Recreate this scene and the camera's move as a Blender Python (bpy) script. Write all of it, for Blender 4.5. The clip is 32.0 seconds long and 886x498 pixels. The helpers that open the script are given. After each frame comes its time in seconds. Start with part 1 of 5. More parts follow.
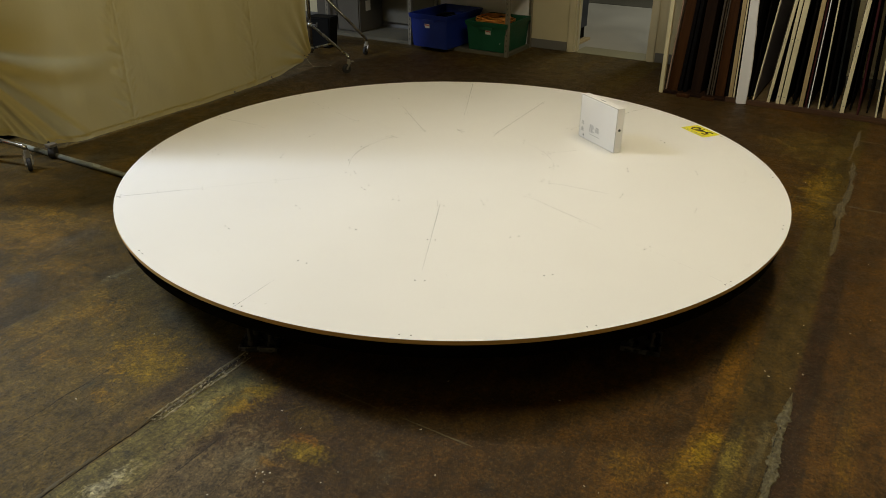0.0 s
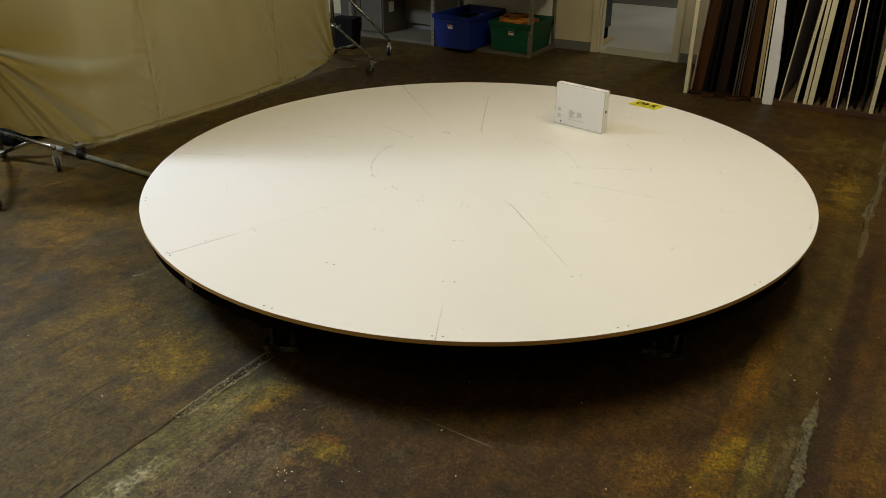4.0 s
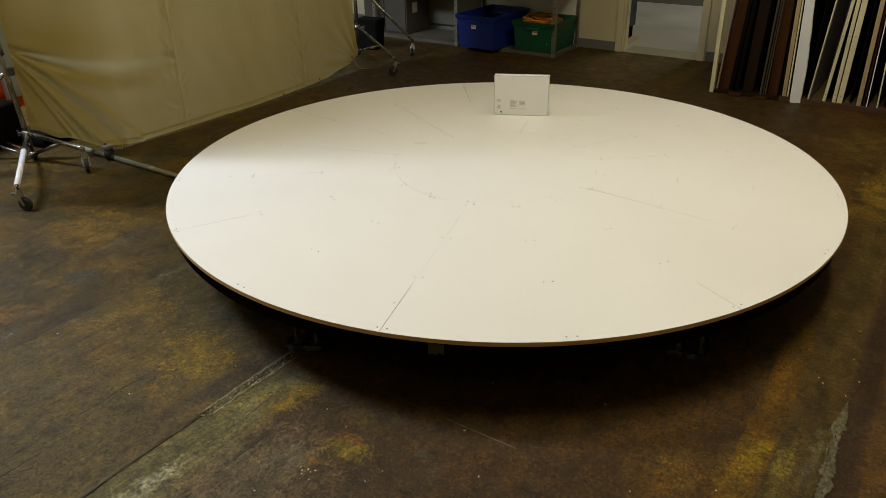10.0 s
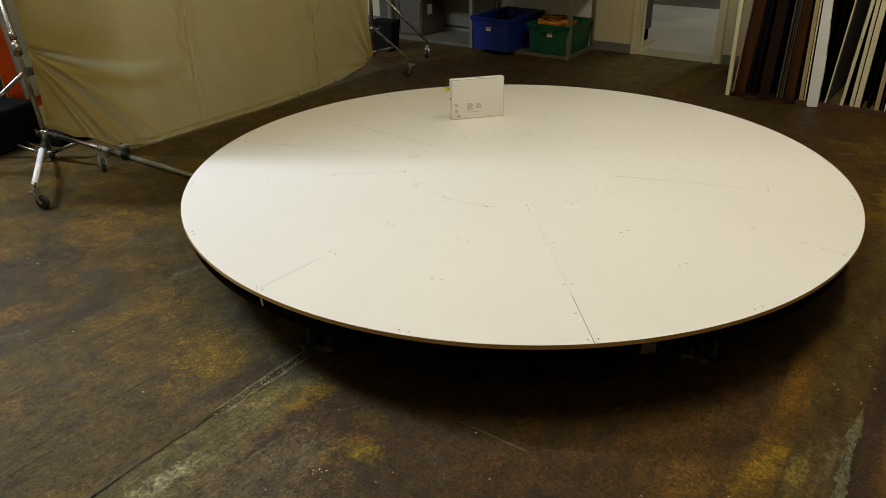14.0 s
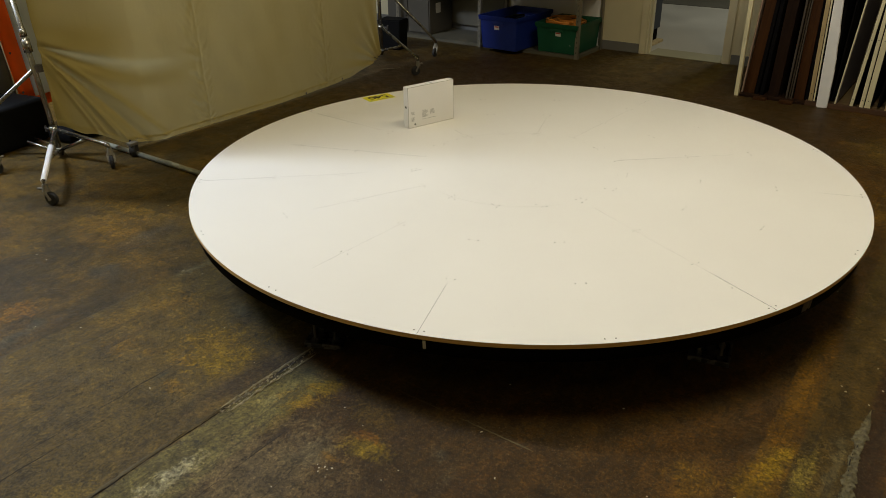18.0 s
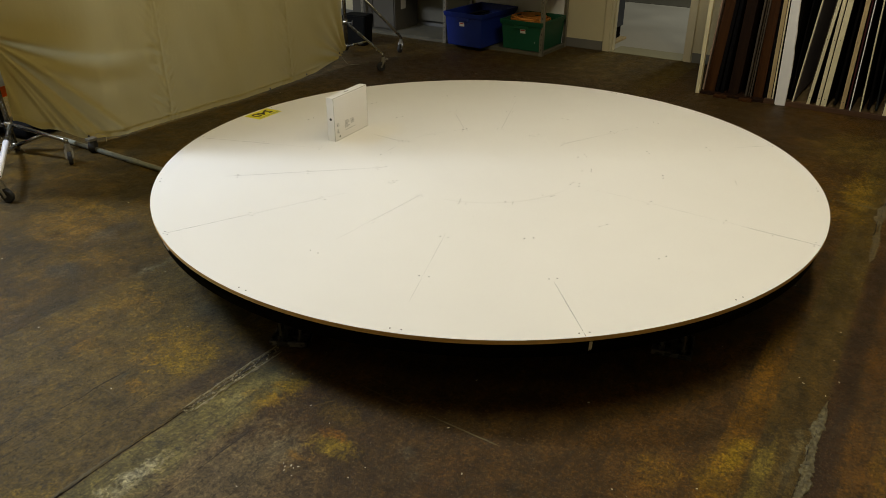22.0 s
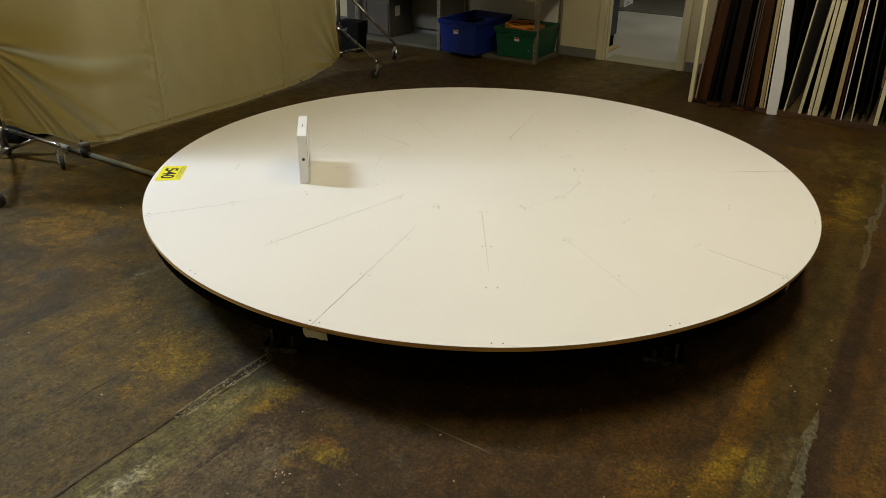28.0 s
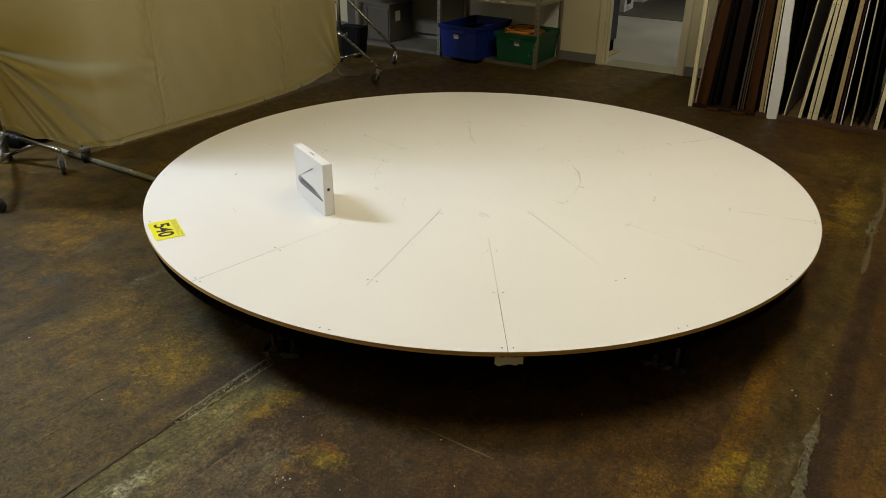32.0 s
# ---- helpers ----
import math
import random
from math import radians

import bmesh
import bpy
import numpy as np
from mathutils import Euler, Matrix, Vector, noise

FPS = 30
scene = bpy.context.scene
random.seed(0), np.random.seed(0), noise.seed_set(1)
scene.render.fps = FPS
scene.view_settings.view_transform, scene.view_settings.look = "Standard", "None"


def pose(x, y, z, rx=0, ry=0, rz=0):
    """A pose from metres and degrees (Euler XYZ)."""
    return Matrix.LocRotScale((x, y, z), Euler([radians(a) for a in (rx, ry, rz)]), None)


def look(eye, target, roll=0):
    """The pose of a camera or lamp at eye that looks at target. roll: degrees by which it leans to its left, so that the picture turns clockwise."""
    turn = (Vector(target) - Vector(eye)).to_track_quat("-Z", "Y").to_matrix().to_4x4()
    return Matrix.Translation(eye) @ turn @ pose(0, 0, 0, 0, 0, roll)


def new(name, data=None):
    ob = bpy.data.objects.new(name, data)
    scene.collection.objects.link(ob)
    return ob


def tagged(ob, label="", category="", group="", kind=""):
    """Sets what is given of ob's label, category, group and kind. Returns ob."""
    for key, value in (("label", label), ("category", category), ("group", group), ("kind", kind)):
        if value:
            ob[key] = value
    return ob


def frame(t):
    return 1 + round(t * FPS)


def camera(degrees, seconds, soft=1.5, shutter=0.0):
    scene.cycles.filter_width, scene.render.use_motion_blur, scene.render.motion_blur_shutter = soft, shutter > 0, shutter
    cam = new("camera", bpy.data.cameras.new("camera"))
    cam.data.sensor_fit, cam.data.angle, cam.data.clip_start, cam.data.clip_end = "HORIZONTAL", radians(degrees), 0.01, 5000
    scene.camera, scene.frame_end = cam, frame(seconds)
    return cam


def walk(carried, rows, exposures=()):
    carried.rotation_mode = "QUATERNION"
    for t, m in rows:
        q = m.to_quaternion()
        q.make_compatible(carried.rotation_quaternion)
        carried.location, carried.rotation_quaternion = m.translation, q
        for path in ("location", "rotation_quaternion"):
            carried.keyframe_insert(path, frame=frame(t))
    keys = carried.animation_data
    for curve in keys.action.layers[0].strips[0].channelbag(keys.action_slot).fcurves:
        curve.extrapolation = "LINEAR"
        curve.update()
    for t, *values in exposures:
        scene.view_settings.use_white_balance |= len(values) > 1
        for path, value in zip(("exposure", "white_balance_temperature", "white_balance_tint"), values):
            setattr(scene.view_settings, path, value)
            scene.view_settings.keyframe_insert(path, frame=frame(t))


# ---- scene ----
# Room axes: u runs along the far wall, v away from the camera towards it. The turntable's centre is the origin.
DECK = 0.34
EYE = Vector((0.0, -4.1124, 1.8895))
ROOM = Matrix.Rotation(radians(-30), 4, "Z")

cam = camera(61.09, 32.0, soft=0.7)
# seconds, turn to the right, tilt down, lean
VIEW = [
    (0, -0.64, 27.19, 0.29), (0.5, -0.84, 27.17, 0.19), (1, -0.96, 27.15, -0.17), (1.5, -1.18, 27.13, -0.26),
    (2, -1.59, 27.26, -0.51), (2.5, -1.79, 27.26, -0.55), (3, -1.99, 27.25, -0.86), (3.5, -2.32, 27.20, -0.35),
    (5.5, -3.23, 26.99, -0.81), (6, -3.38, 26.97, -0.92), (6.5, -3.56, 26.99, -0.76), (7, -3.75, 27.04, -0.76),
    (7.5, -3.94, 27.11, -0.99), (8, -4.07, 27.17, -1.27), (8.5, -4.16, 27.15, -1.40), (9, -4.26, 27.15, -1.50),
    (9.5, -4.35, 27.09, -1.18), (10, -4.50, 27.09, -1.13), (10.5, -4.63, 27.10, -1.35), (11, -4.74, 27.11, -1.35),
    (11.5, -4.84, 27.10, -1.45), (12, -4.93, 27.09, -1.50), (12.5, -5.04, 27.05, -1.41), (13, -5.21, 27.00, -1.20),
    (13.5, -5.42, 26.97, -1.10), (14, -5.60, 26.94, -1.11), (14.5, -5.72, 26.89, -1.02), (16.5, -6.09, 26.91, -0.73),
    (17, -6.13, 26.97, -0.91), (17.5, -6.17, 27.00, -1.05), (18, -6.18, 27.02, -0.98), (18.5, -6.14, 27.03, -0.93),
    (19, -6.11, 27.04, -0.93), (19.5, -6.08, 27.05, -0.77), (20, -6.05, 27.09, -0.36), (20.5, -5.37, 27.19, -0.07),
    (21, -4.49, 27.22, 0.03), (21.5, -3.66, 27.30, -0.10), (22, -3.28, 27.31, 0.09), (22.5, -2.97, 27.31, 0.60),
    (23, -2.73, 27.31, 0.86), (23.5, -2.67, 27.35, 0.78), (24, -2.70, 27.35, 0.68), (24.5, -2.68, 27.31, 0.70),
    (25, -2.72, 27.30, 0.65), (25.5, -2.82, 27.30, 0.61), (27.5, -2.78, 27.28, 0.57), (28, -2.69, 26.79, 0.64),
    (28.5, -2.59, 26.18, 0.38), (29, -2.55, 25.95, 0.75), (29.5, -2.55, 26.04, 1.03), (30, -2.47, 26.17, 0.87),
    (30.5, -2.43, 26.26, 0.73), (31, -2.50, 26.40, 0.80), (31.5, -2.60, 26.41, 0.65), (32, -2.73, 26.44, 0.56),
]


def aimed(turn, tilt, lean):
    a, b = radians(turn), radians(tilt)
    way = Vector((math.sin(a) * math.cos(b), math.cos(a) * math.cos(b), -math.sin(b)))
    return look(EYE, EYE + way, lean)


walk(cam, [(t, aimed(a, b, c)) for t, a, b, c in VIEW], exposures=[(0, 0.0), (32, 0.0)])

# ---- light ----
world = bpy.data.worlds.new("world")
scene.world = world
world.use_nodes = True
world.node_tree.nodes["Background"].inputs[0].default_value = (0.9, 0.85, 0.7, 1)
world.node_tree.nodes["Background"].inputs[1].default_value = 0.02


def area_lamp(name, at, target, width, height, watts, colour, spread):
    data = bpy.data.lights.new(name, "AREA")
    data.shape, data.size, data.size_y = "RECTANGLE", width, height
    data.energy, data.color, data.spread = watts, colour, radians(spread)
    ob = new(name, data)
    ob.matrix_world = look(at, target)
    return ob


CEILING = 5.2
WARM = (1.035, 0.915, 0.64)
# long cool bay lamp behind the cloth, ceiling tubes, and the daylight-white room beyond the doorway
BAY_AT, BAY_LONG, BAY_WIDE = Vector((-5.55, 0.42, 4.98)), 2.2, 0.22
area_lamp("bay_lamp", BAY_AT, BAY_AT - Vector((0, 0, 1)), BAY_LONG, BAY_WIDE, 352, (0.865, 0.98, 1.18), 170)
TUBES = ((-0.2, -2.0, 22), (1.9, -0.6, 24), (0.1, -0.6, 17), (1.7, 1.3, 45), (2.2, -5.0, 8))
for u, v, watts in TUBES:
    tint = (1.04, 0.89, 0.60) if v > 1 else WARM  # unseen tube by the rack, tinted yellower to warm the boards and back wall
    at = ROOM @ Vector((u, v, CEILING - 0.16))
    area_lamp("tube_lamp", at, at - Vector((0, 0, 1)), 0.5, 1.3, watts, tint, 145)
area_lamp("next_room_lamp", ROOM @ Vector((0.6, 8.2, 3.1)), ROOM @ Vector((0.4, 7.4, 0)), 1.4, 1.4, 44, (1.0, 1.0, 0.86), 150)


# ---- materials ----
class Nodes:
    """A small builder for node materials."""

    def __init__(self, name, rough=0.6, metal=0.0):
        self.mat = bpy.data.materials.new(name)
        self.mat.use_nodes = True
        self.tree = self.mat.node_tree
        self.bsdf = self.tree.nodes["Principled BSDF"]
        self.bsdf.inputs["Roughness"].default_value = rough
        self.bsdf.inputs["Metallic"].default_value = metal
        self.coord = self.tree.nodes.new("ShaderNodeTexCoord").outputs["Object"]

    def add(self, kind, **props):
        n = self.tree.nodes.new(kind)
        for k, v in props.items():
            n.inputs[k].default_value = v
        return n

    def link(self, a, b):
        self.tree.links.new(a, b)

    def stretched(self, scale):
        m = self.add("ShaderNodeMapping", Scale=scale)
        self.link(self.coord, m.inputs["Vector"])
        return m.outputs[0]

    def noise(self, scale, detail=4.0, rough=0.55, at=None, distort=0.0):
        n = self.add("ShaderNodeTexNoise", Scale=scale, Detail=detail, Roughness=rough, Distortion=distort)
        self.link(at if at is not None else self.coord, n.inputs["Vector"])
        return n.outputs["Fac"]

    def ramp(self, fac, stops):
        r = self.tree.nodes.new("ShaderNodeValToRGB")
        e = r.color_ramp.elements
        while len(e) < len(stops):
            e.new(0.5)
        for k, (p, c) in zip(e, stops):
            k.position, k.color = p, (c if len(c) == 4 else (*c, 1))
        self.link(fac, r.inputs[0])
        return r.outputs[0]

    def mask(self, fac, lo, hi):
        stops = [(lo, (0, 0, 0)), (hi, (1, 1, 1))]
        return self.ramp(fac, stops if lo < hi else stops[::-1])

    def mix(self, fac, a, b, blend="MIX"):
        m = self.tree.nodes.new("ShaderNodeMix")
        m.data_type, m.blend_type = "RGBA", blend
        for socket, val in ((m.inputs[0], fac), (m.inputs[6], a), (m.inputs[7], b)):
            if isinstance(val, (int, float)):
                socket.default_value = val
            elif isinstance(val, tuple):
                socket.default_value = val if len(val) == 4 else (*val, 1)
            else:
                self.link(val, socket)
        return m.outputs[2]

    def math(self, op, a, b=0.0):
        m = self.tree.nodes.new("ShaderNodeMath")
        m.operation = op
        for socket, val in zip(m.inputs, (a, b)):
            if isinstance(val, (int, float)):
                socket.default_value = val
            else:
                self.link(val, socket)
        return m.outputs[0]

    def bump(self, fac, strength=0.2, distance=0.01):
        b = self.add("ShaderNodeBump", Strength=strength, Distance=distance)
        self.link(fac, b.inputs["Height"])
        self.link(b.outputs[0], self.bsdf.inputs["Normal"])

    def done(self, colour=None, rough=None):
        for val, key in ((colour, "Base Color"), (rough, "Roughness")):
            if val is None:
                continue
            if isinstance(val, tuple):
                self.bsdf.inputs[key].default_value = (*val, 1)
            else:
                self.link(val, self.bsdf.inputs[key])
        return self.mat


def worn(name, colour, rough=0.55, metal=0.0, spread=0.25, grain=40.0, relief=0.1, broad=3.0):
    """A surface of one colour with grain and broad stains."""
    n = Nodes(name, rough, metal)
    fine, wide = n.noise(grain, 5), n.noise(broad, 3)
    lo = tuple(c * (1 - spread) for c in colour)
    hi = tuple(min(1, c * (1 + spread * 0.6)) for c in colour)
    c = n.mix(n.mask(wide, 0.3, 0.7), lo, hi)
    c = n.mix(0.35, c, n.mix(fine, lo, hi))
    r = n.ramp(wide, [(0.3, (rough * 0.85,) * 3), (0.7, (min(1, rough * 1.15),) * 3)])
    n.bump(fine, relief, 0.004)
    return n.done(c, r)


def grained(name, colour, dark, rough=0.55, along=(30, 30, 1.5)):
    """Wood with its grain along local z by default."""
    n = Nodes(name, rough)
    at = n.stretched(along)
    a, b = n.noise(1.0, 6, 0.6, at, 0.6), n.noise(2.2, 3)
    c = n.mix(n.mask(a, 0.35, 0.68), dark, colour)
    c = n.mix(n.mask(b, 0.45, 0.75), c, tuple(x * 0.75 for x in colour))
    n.bump(a, 0.15, 0.003)
    return n.done(c)


def concrete_floor():
    n = Nodes("stained_concrete", 0.5)
    n.bsdf.inputs["Specular IOR Level"].default_value = 0.22
    warp = n.add("ShaderNodeTexNoise", Scale=5.0, Detail=6.0, Roughness=0.7)
    n.link(n.coord, warp.inputs["Vector"])
    shift = n.tree.nodes.new("ShaderNodeVectorMath")
    shift.operation = "MULTIPLY_ADD"
    n.link(warp.outputs["Color"], shift.inputs[0])
    shift.inputs[1].default_value, shift.inputs[2].default_value = (0.16, 0.16, 0.0), (-0.08, -0.08, 0.0)
    bent = n.tree.nodes.new("ShaderNodeVectorMath")
    bent.operation = "ADD"
    n.link(n.coord, bent.inputs[0])
    n.link(shift.outputs[0], bent.inputs[1])
    plain = n.tree.nodes.new("ShaderNodeSeparateXYZ")
    n.link(n.coord, plain.inputs[0])
    u, v = plain.outputs[0], plain.outputs[1]

    def mul(a, b):
        return n.math("MULTIPLY", a, b)

    def add(a, b):
        return n.math("ADD", a, b)

    def no(a):
        return n.math("SUBTRACT", 1.0, a)

    streak = n.stretched((1.0, 0.30, 1.0))
    trail = n.stretched((1.0, 0.12, 1.0))
    broad, mid = n.noise(1.5, 8, 0.72, streak, 0.3), n.noise(7.0, 8, 0.78, streak, 0.4)
    blot, cloud = n.noise(2.4, 8, 0.75, None, 0.5), n.noise(10.0, 9, 0.82, None, 0.6)
    grain = n.noise(38, 6, 0.8, n.stretched((1.0, 0.85, 1.0)), 0.8)
    pits, dots, grit = n.noise(70, 6, 0.85), n.noise(130, 5, 0.8), n.noise(210, 2, 0.6)
    frayed = add(mul(n.math("SUBTRACT", cloud, 0.5), 1.5), add(mul(n.math("SUBTRACT", grain, 0.5), 0.9), 0.5))
    veins = n.mask(n.noise(42, 7, 0.8, n.stretched((1.0, 0.7, 1.0)), 2.2), 0.47, 0.53)
    scratch = n.noise(34.0, 5, 0.72, n.stretched((1.0, 0.05, 1.0)))

    def beyond(x, at, soft=0.02):
        """0 below the line, 1 past it."""
        k = 0.5 / max(soft, 0.001)
        return n.mask(add(mul(x, k), 0.5 - at * k), 0.25, 0.75)

    def between(x, lo, hi, soft=0.02):
        return mul(beyond(x, lo, soft), no(beyond(x, hi, soft)))

    def reach(c, at, size):
        """How far off the stain's middle a point lies; it waits for the colour so far, as the shader cannot hold all stains at once."""
        turn = n.tree.nodes.new("ShaderNodeVectorMath")
        turn.operation = "MULTIPLY_ADD"
        n.link(c, turn.inputs[0])
        turn.inputs[1].default_value = (0, 0, 0)
        n.link(bent.outputs[0], turn.inputs[2])
        m = n.add("ShaderNodeMapping", Location=(-at[0] / size[0], -at[1] / size[1], 0), Scale=(1 / size[0], 1 / size[1], 0))
        n.link(turn.outputs[0], m.inputs["Vector"])
        d = n.tree.nodes.new("ShaderNodeVectorMath")
        d.operation = "LENGTH"
        n.link(m.outputs[0], d.inputs[0])
        return d.outputs["Value"]

    def stain(c, at, size, colour, amount, lo=0.16, hi=0.40, veined=0.0):
        """A stain that frays into the grain of the slab towards its rim."""
        w = n.mask(n.math("SUBTRACT", frayed, mul(reach(c, at, size), 0.42)), lo, hi)
        if veined:
            w = mul(w, add(mul(veins, veined), 1.0 - veined))
        return n.mix(mul(w, amount), c, colour)

    edge = mul(n.math("SUBTRACT", frayed, 0.5), 0.035)
    bu = add(u, edge)
    wide_u = add(u, mul(n.math("SUBTRACT", frayed, 0.5), 0.22))

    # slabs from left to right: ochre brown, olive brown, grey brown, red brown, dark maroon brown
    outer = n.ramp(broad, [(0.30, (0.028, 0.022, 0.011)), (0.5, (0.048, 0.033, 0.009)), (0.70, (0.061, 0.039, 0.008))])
    left = n.ramp(broad, [(0.30, (0.066, 0.049, 0.014)), (0.5, (0.089, 0.064, 0.017)), (0.70, (0.092, 0.061, 0.012))])
    middle = n.ramp(broad, [(0.30, (0.036, 0.023, 0.008)), (0.5, (0.050, 0.028, 0.007)), (0.70, (0.062, 0.031, 0.006))])
    right = n.ramp(broad, [(0.30, (0.031, 0.017, 0.005)), (0.5, (0.047, 0.025, 0.005)), (0.70, (0.064, 0.031, 0.0045))])
    maroon = n.ramp(n.noise(3.0, 7, 0.75, trail), [(0.35, (0.036, 0.019, 0.008)), (0.5, (0.060, 0.031, 0.009)), (0.65, (0.098, 0.052, 0.010))])
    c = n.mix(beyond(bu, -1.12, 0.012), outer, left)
    c = n.mix(beyond(u, -0.03, 0.01), c, middle)
    c = n.mix(beyond(wide_u, 1.15, 0.30), c, right)
    c = n.mix(beyond(bu, 2.03, 0.012), c, maroon)
    # darker wear in the direction of the trowel
    c = n.mix(mul(n.mask(mid, 0.50, 0.66), 0.5), c, (0.028, 0.019, 0.010))
    # rust bloom: saturated ochre, more on the outer slabs and in the far right corner
    rust = mul(n.mask(blot, 0.46, 0.60), add(mul(veins, 0.65), 0.35))
    c = n.mix(mul(mul(rust, no(beyond(u, -1.12, 0.2))), 0.8), c, (0.138, 0.080, 0.006))
    c = n.mix(mul(mul(rust, between(u, -1.12, -0.55, 0.15)), 0.45), c, (0.160, 0.098, 0.007))
    c = n.mix(mul(mul(rust, beyond(u, 1.25, 0.3)), 0.6), c, (0.132, 0.064, 0.005))
    # bluish worn patches
    cool = mul(n.mask(n.noise(3.1, 7, 0.72, streak), 0.57, 0.68), n.mask(grain, 0.40, 0.56))
    c = n.mix(mul(cool, 0.6), c, (0.046, 0.047, 0.042))

    # outer slab
    c = stain(c, (-1.44, -2.26), (0.12, 0.12), (0.20, 0.095, 0.008), 0.7, veined=0.5)
    c = stain(c, (-1.85, -1.45), (0.40, 0.30), (0.165, 0.090, 0.007), 0.7, veined=0.6)
    c = stain(c, (-1.42, -1.62), (0.20, 0.16), (0.150, 0.086, 0.008), 0.6, veined=0.6)
    c = stain(c, (-2.08, -1.22), (0.30, 0.10), (0.185, 0.108, 0.006), 0.75, veined=0.6)
    c = stain(c, (-2.11, -1.89), (0.18, 0.16), (0.150, 0.090, 0.008), 0.6, veined=0.5)
    c = stain(c, (-1.47, -1.78), (0.14, 0.11), (0.040, 0.040, 0.037), 0.75)
    c = stain(c, (-1.66, -1.38), (0.10, 0.24), (0.042, 0.042, 0.038), 0.6)
    c = stain(c, (-1.24, -2.36), (0.06, 0.20), (0.060, 0.066, 0.060), 0.6)
    c = stain(c, (-1.11, -1.50), (0.035, 0.17), (0.115, 0.112, 0.080), 0.75)
    # olive slab: the large ochre bloom with its satellites
    c = stain(c, (-0.40, -1.90), (0.26, 0.20), (0.190, 0.122, 0.006), 0.9, 0.12, 0.36, 0.75)
    c = stain(c, (-0.28, -1.97), (0.17, 0.13), (0.205, 0.140, 0.006), 0.9, 0.12, 0.36, 0.7)
    c = stain(c, (-0.44, -2.06), (0.08, 0.06), (0.215, 0.132, 0.006), 0.75, 0.12, 0.40, 0.5)
    c = stain(c, (-0.33, -2.19), (0.075, 0.055), (0.185, 0.108, 0.008), 0.65, 0.12, 0.42, 0.6)
    c = stain(c, (-0.62, -2.11), (0.07, 0.05), (0.185, 0.105, 0.008), 0.6, 0.12, 0.42, 0.5)
    c = stain(c, (-0.78, -2.15), (0.12, 0.10), (0.165, 0.092, 0.008), 0.6, veined=0.5)
    c = stain(c, (-0.90, -1.79), (0.20, 0.16), (0.165, 0.095, 0.008), 0.7, veined=0.6)
    c = stain(c, (-0.98, -2.03), (0.10, 0.25), (0.150, 0.092, 0.010), 0.55, veined=0.5)
    c = stain(c, (-0.10, -2.78), (0.09, 0.12), (0.155, 0.112, 0.020), 0.75, 0.1, 0.36)
    c = stain(c, (-0.48, -1.62), (0.26, 0.12), (0.046, 0.052, 0.044), 0.6)
    c = stain(c, (-0.43, -2.17), (0.03, 0.06), (0.040, 0.048, 0.050), 0.7)
    c = stain(c, (-0.70, -2.40), (0.05, 0.03), (0.085, 0.080, 0.070), 0.6)
    # darker violet-brown along the joint, up to the deck's rim
    c = stain(c, (-0.12, -2.00), (0.09, 0.42), (0.042, 0.028, 0.020), 0.75, 0.1, 0.4)
    c = stain(c, (-0.08, -1.75), (0.10, 0.20), (0.030, 0.021, 0.016), 0.7, 0.1, 0.4)
    # green film beside the open joint, with a yellow seam along its far side and a broken whitish patch
    film = mul(between(bu, -0.03, 0.195, 0.016), no(beyond(add(v, edge), -1.80, 0.12)))
    c = n.mix(mul(film, 0.85), c, n.ramp(mid, [(0.36, (0.096, 0.086, 0.032)), (0.5, (0.130, 0.119, 0.048)), (0.64, (0.166, 0.153, 0.068))]))
    c = stain(c, (0.09, -2.03), (0.055, 0.07), (0.165, 0.155, 0.082), 0.7)
    c = stain(c, (0.12, -2.27), (0.05, 0.11), (0.118, 0.090, 0.036), 0.6)
    c = stain(c, (0.195, -2.12), (0.030, 0.15), (0.175, 0.122, 0.012), 0.8, 0.1, 0.36, 0.35)
    c = stain(c, (0.170, -1.97), (0.085, 0.095), (0.220, 0.140, 0.005), 0.9, 0.1, 0.36, 0.25)
    c = stain(c, (0.215, -1.85), (0.065, 0.110), (0.215, 0.150, 0.007), 0.85, 0.1, 0.36, 0.35)
    c = stain(c, (0.06, -1.82), (0.06, 0.10), (0.062, 0.062, 0.028), 0.7)
    c = stain(c, (0.09, -2.52), (0.075, 0.13), (0.42, 0.42, 0.36), 0.9, 0.12, 0.42, 0.25)
    c = stain(c, (0.11, -2.60), (0.055, 0.08), (0.26, 0.255, 0.20), 0.8, 0.14, 0.40, 0.3)
    c = stain(c, (0.21, -2.50), (0.030, 0.14), (0.185, 0.150, 0.065), 0.7, 0.1, 0.36)
    c = stain(c, (0.035, -2.375), (0.035, 0.028), (0.034, 0.033, 0.024), 0.85, 0.12, 0.30)
    c = stain(c, (0.105, -2.355), (0.032, 0.024), (0.036, 0.035, 0.025), 0.85, 0.12, 0.30)
    for at, size in (((0.152, -2.47), 0.016), ((0.135, -2.49), 0.011), ((0.13, -2.28), 0.007), ((0.195, -2.42), 0.008), ((0.16, -2.26), 0.006), ((0.34, -2.26), 0.008), ((0.31, -2.44), 0.009), ((0.40, -2.19), 0.006)):
        c = stain(c, at, (size, size), (0.018, 0.019, 0.014), 0.9, 0.0, 0.2)
    c = stain(c, (0.12, -2.66), (0.012, 0.035), (0.026, 0.020, 0.012), 0.8, 0.05, 0.25)
    # violet-grey gravelly wear, ochre and orange spots past it
    c = stain(c, (0.36, -2.35), (0.26, 0.38), (0.128, 0.102, 0.064), 0.85, 0.06, 0.36)
    c = stain(c, (0.42, -2.16), (0.10, 0.12), (0.122, 0.108, 0.080), 0.65, 0.12, 0.4)
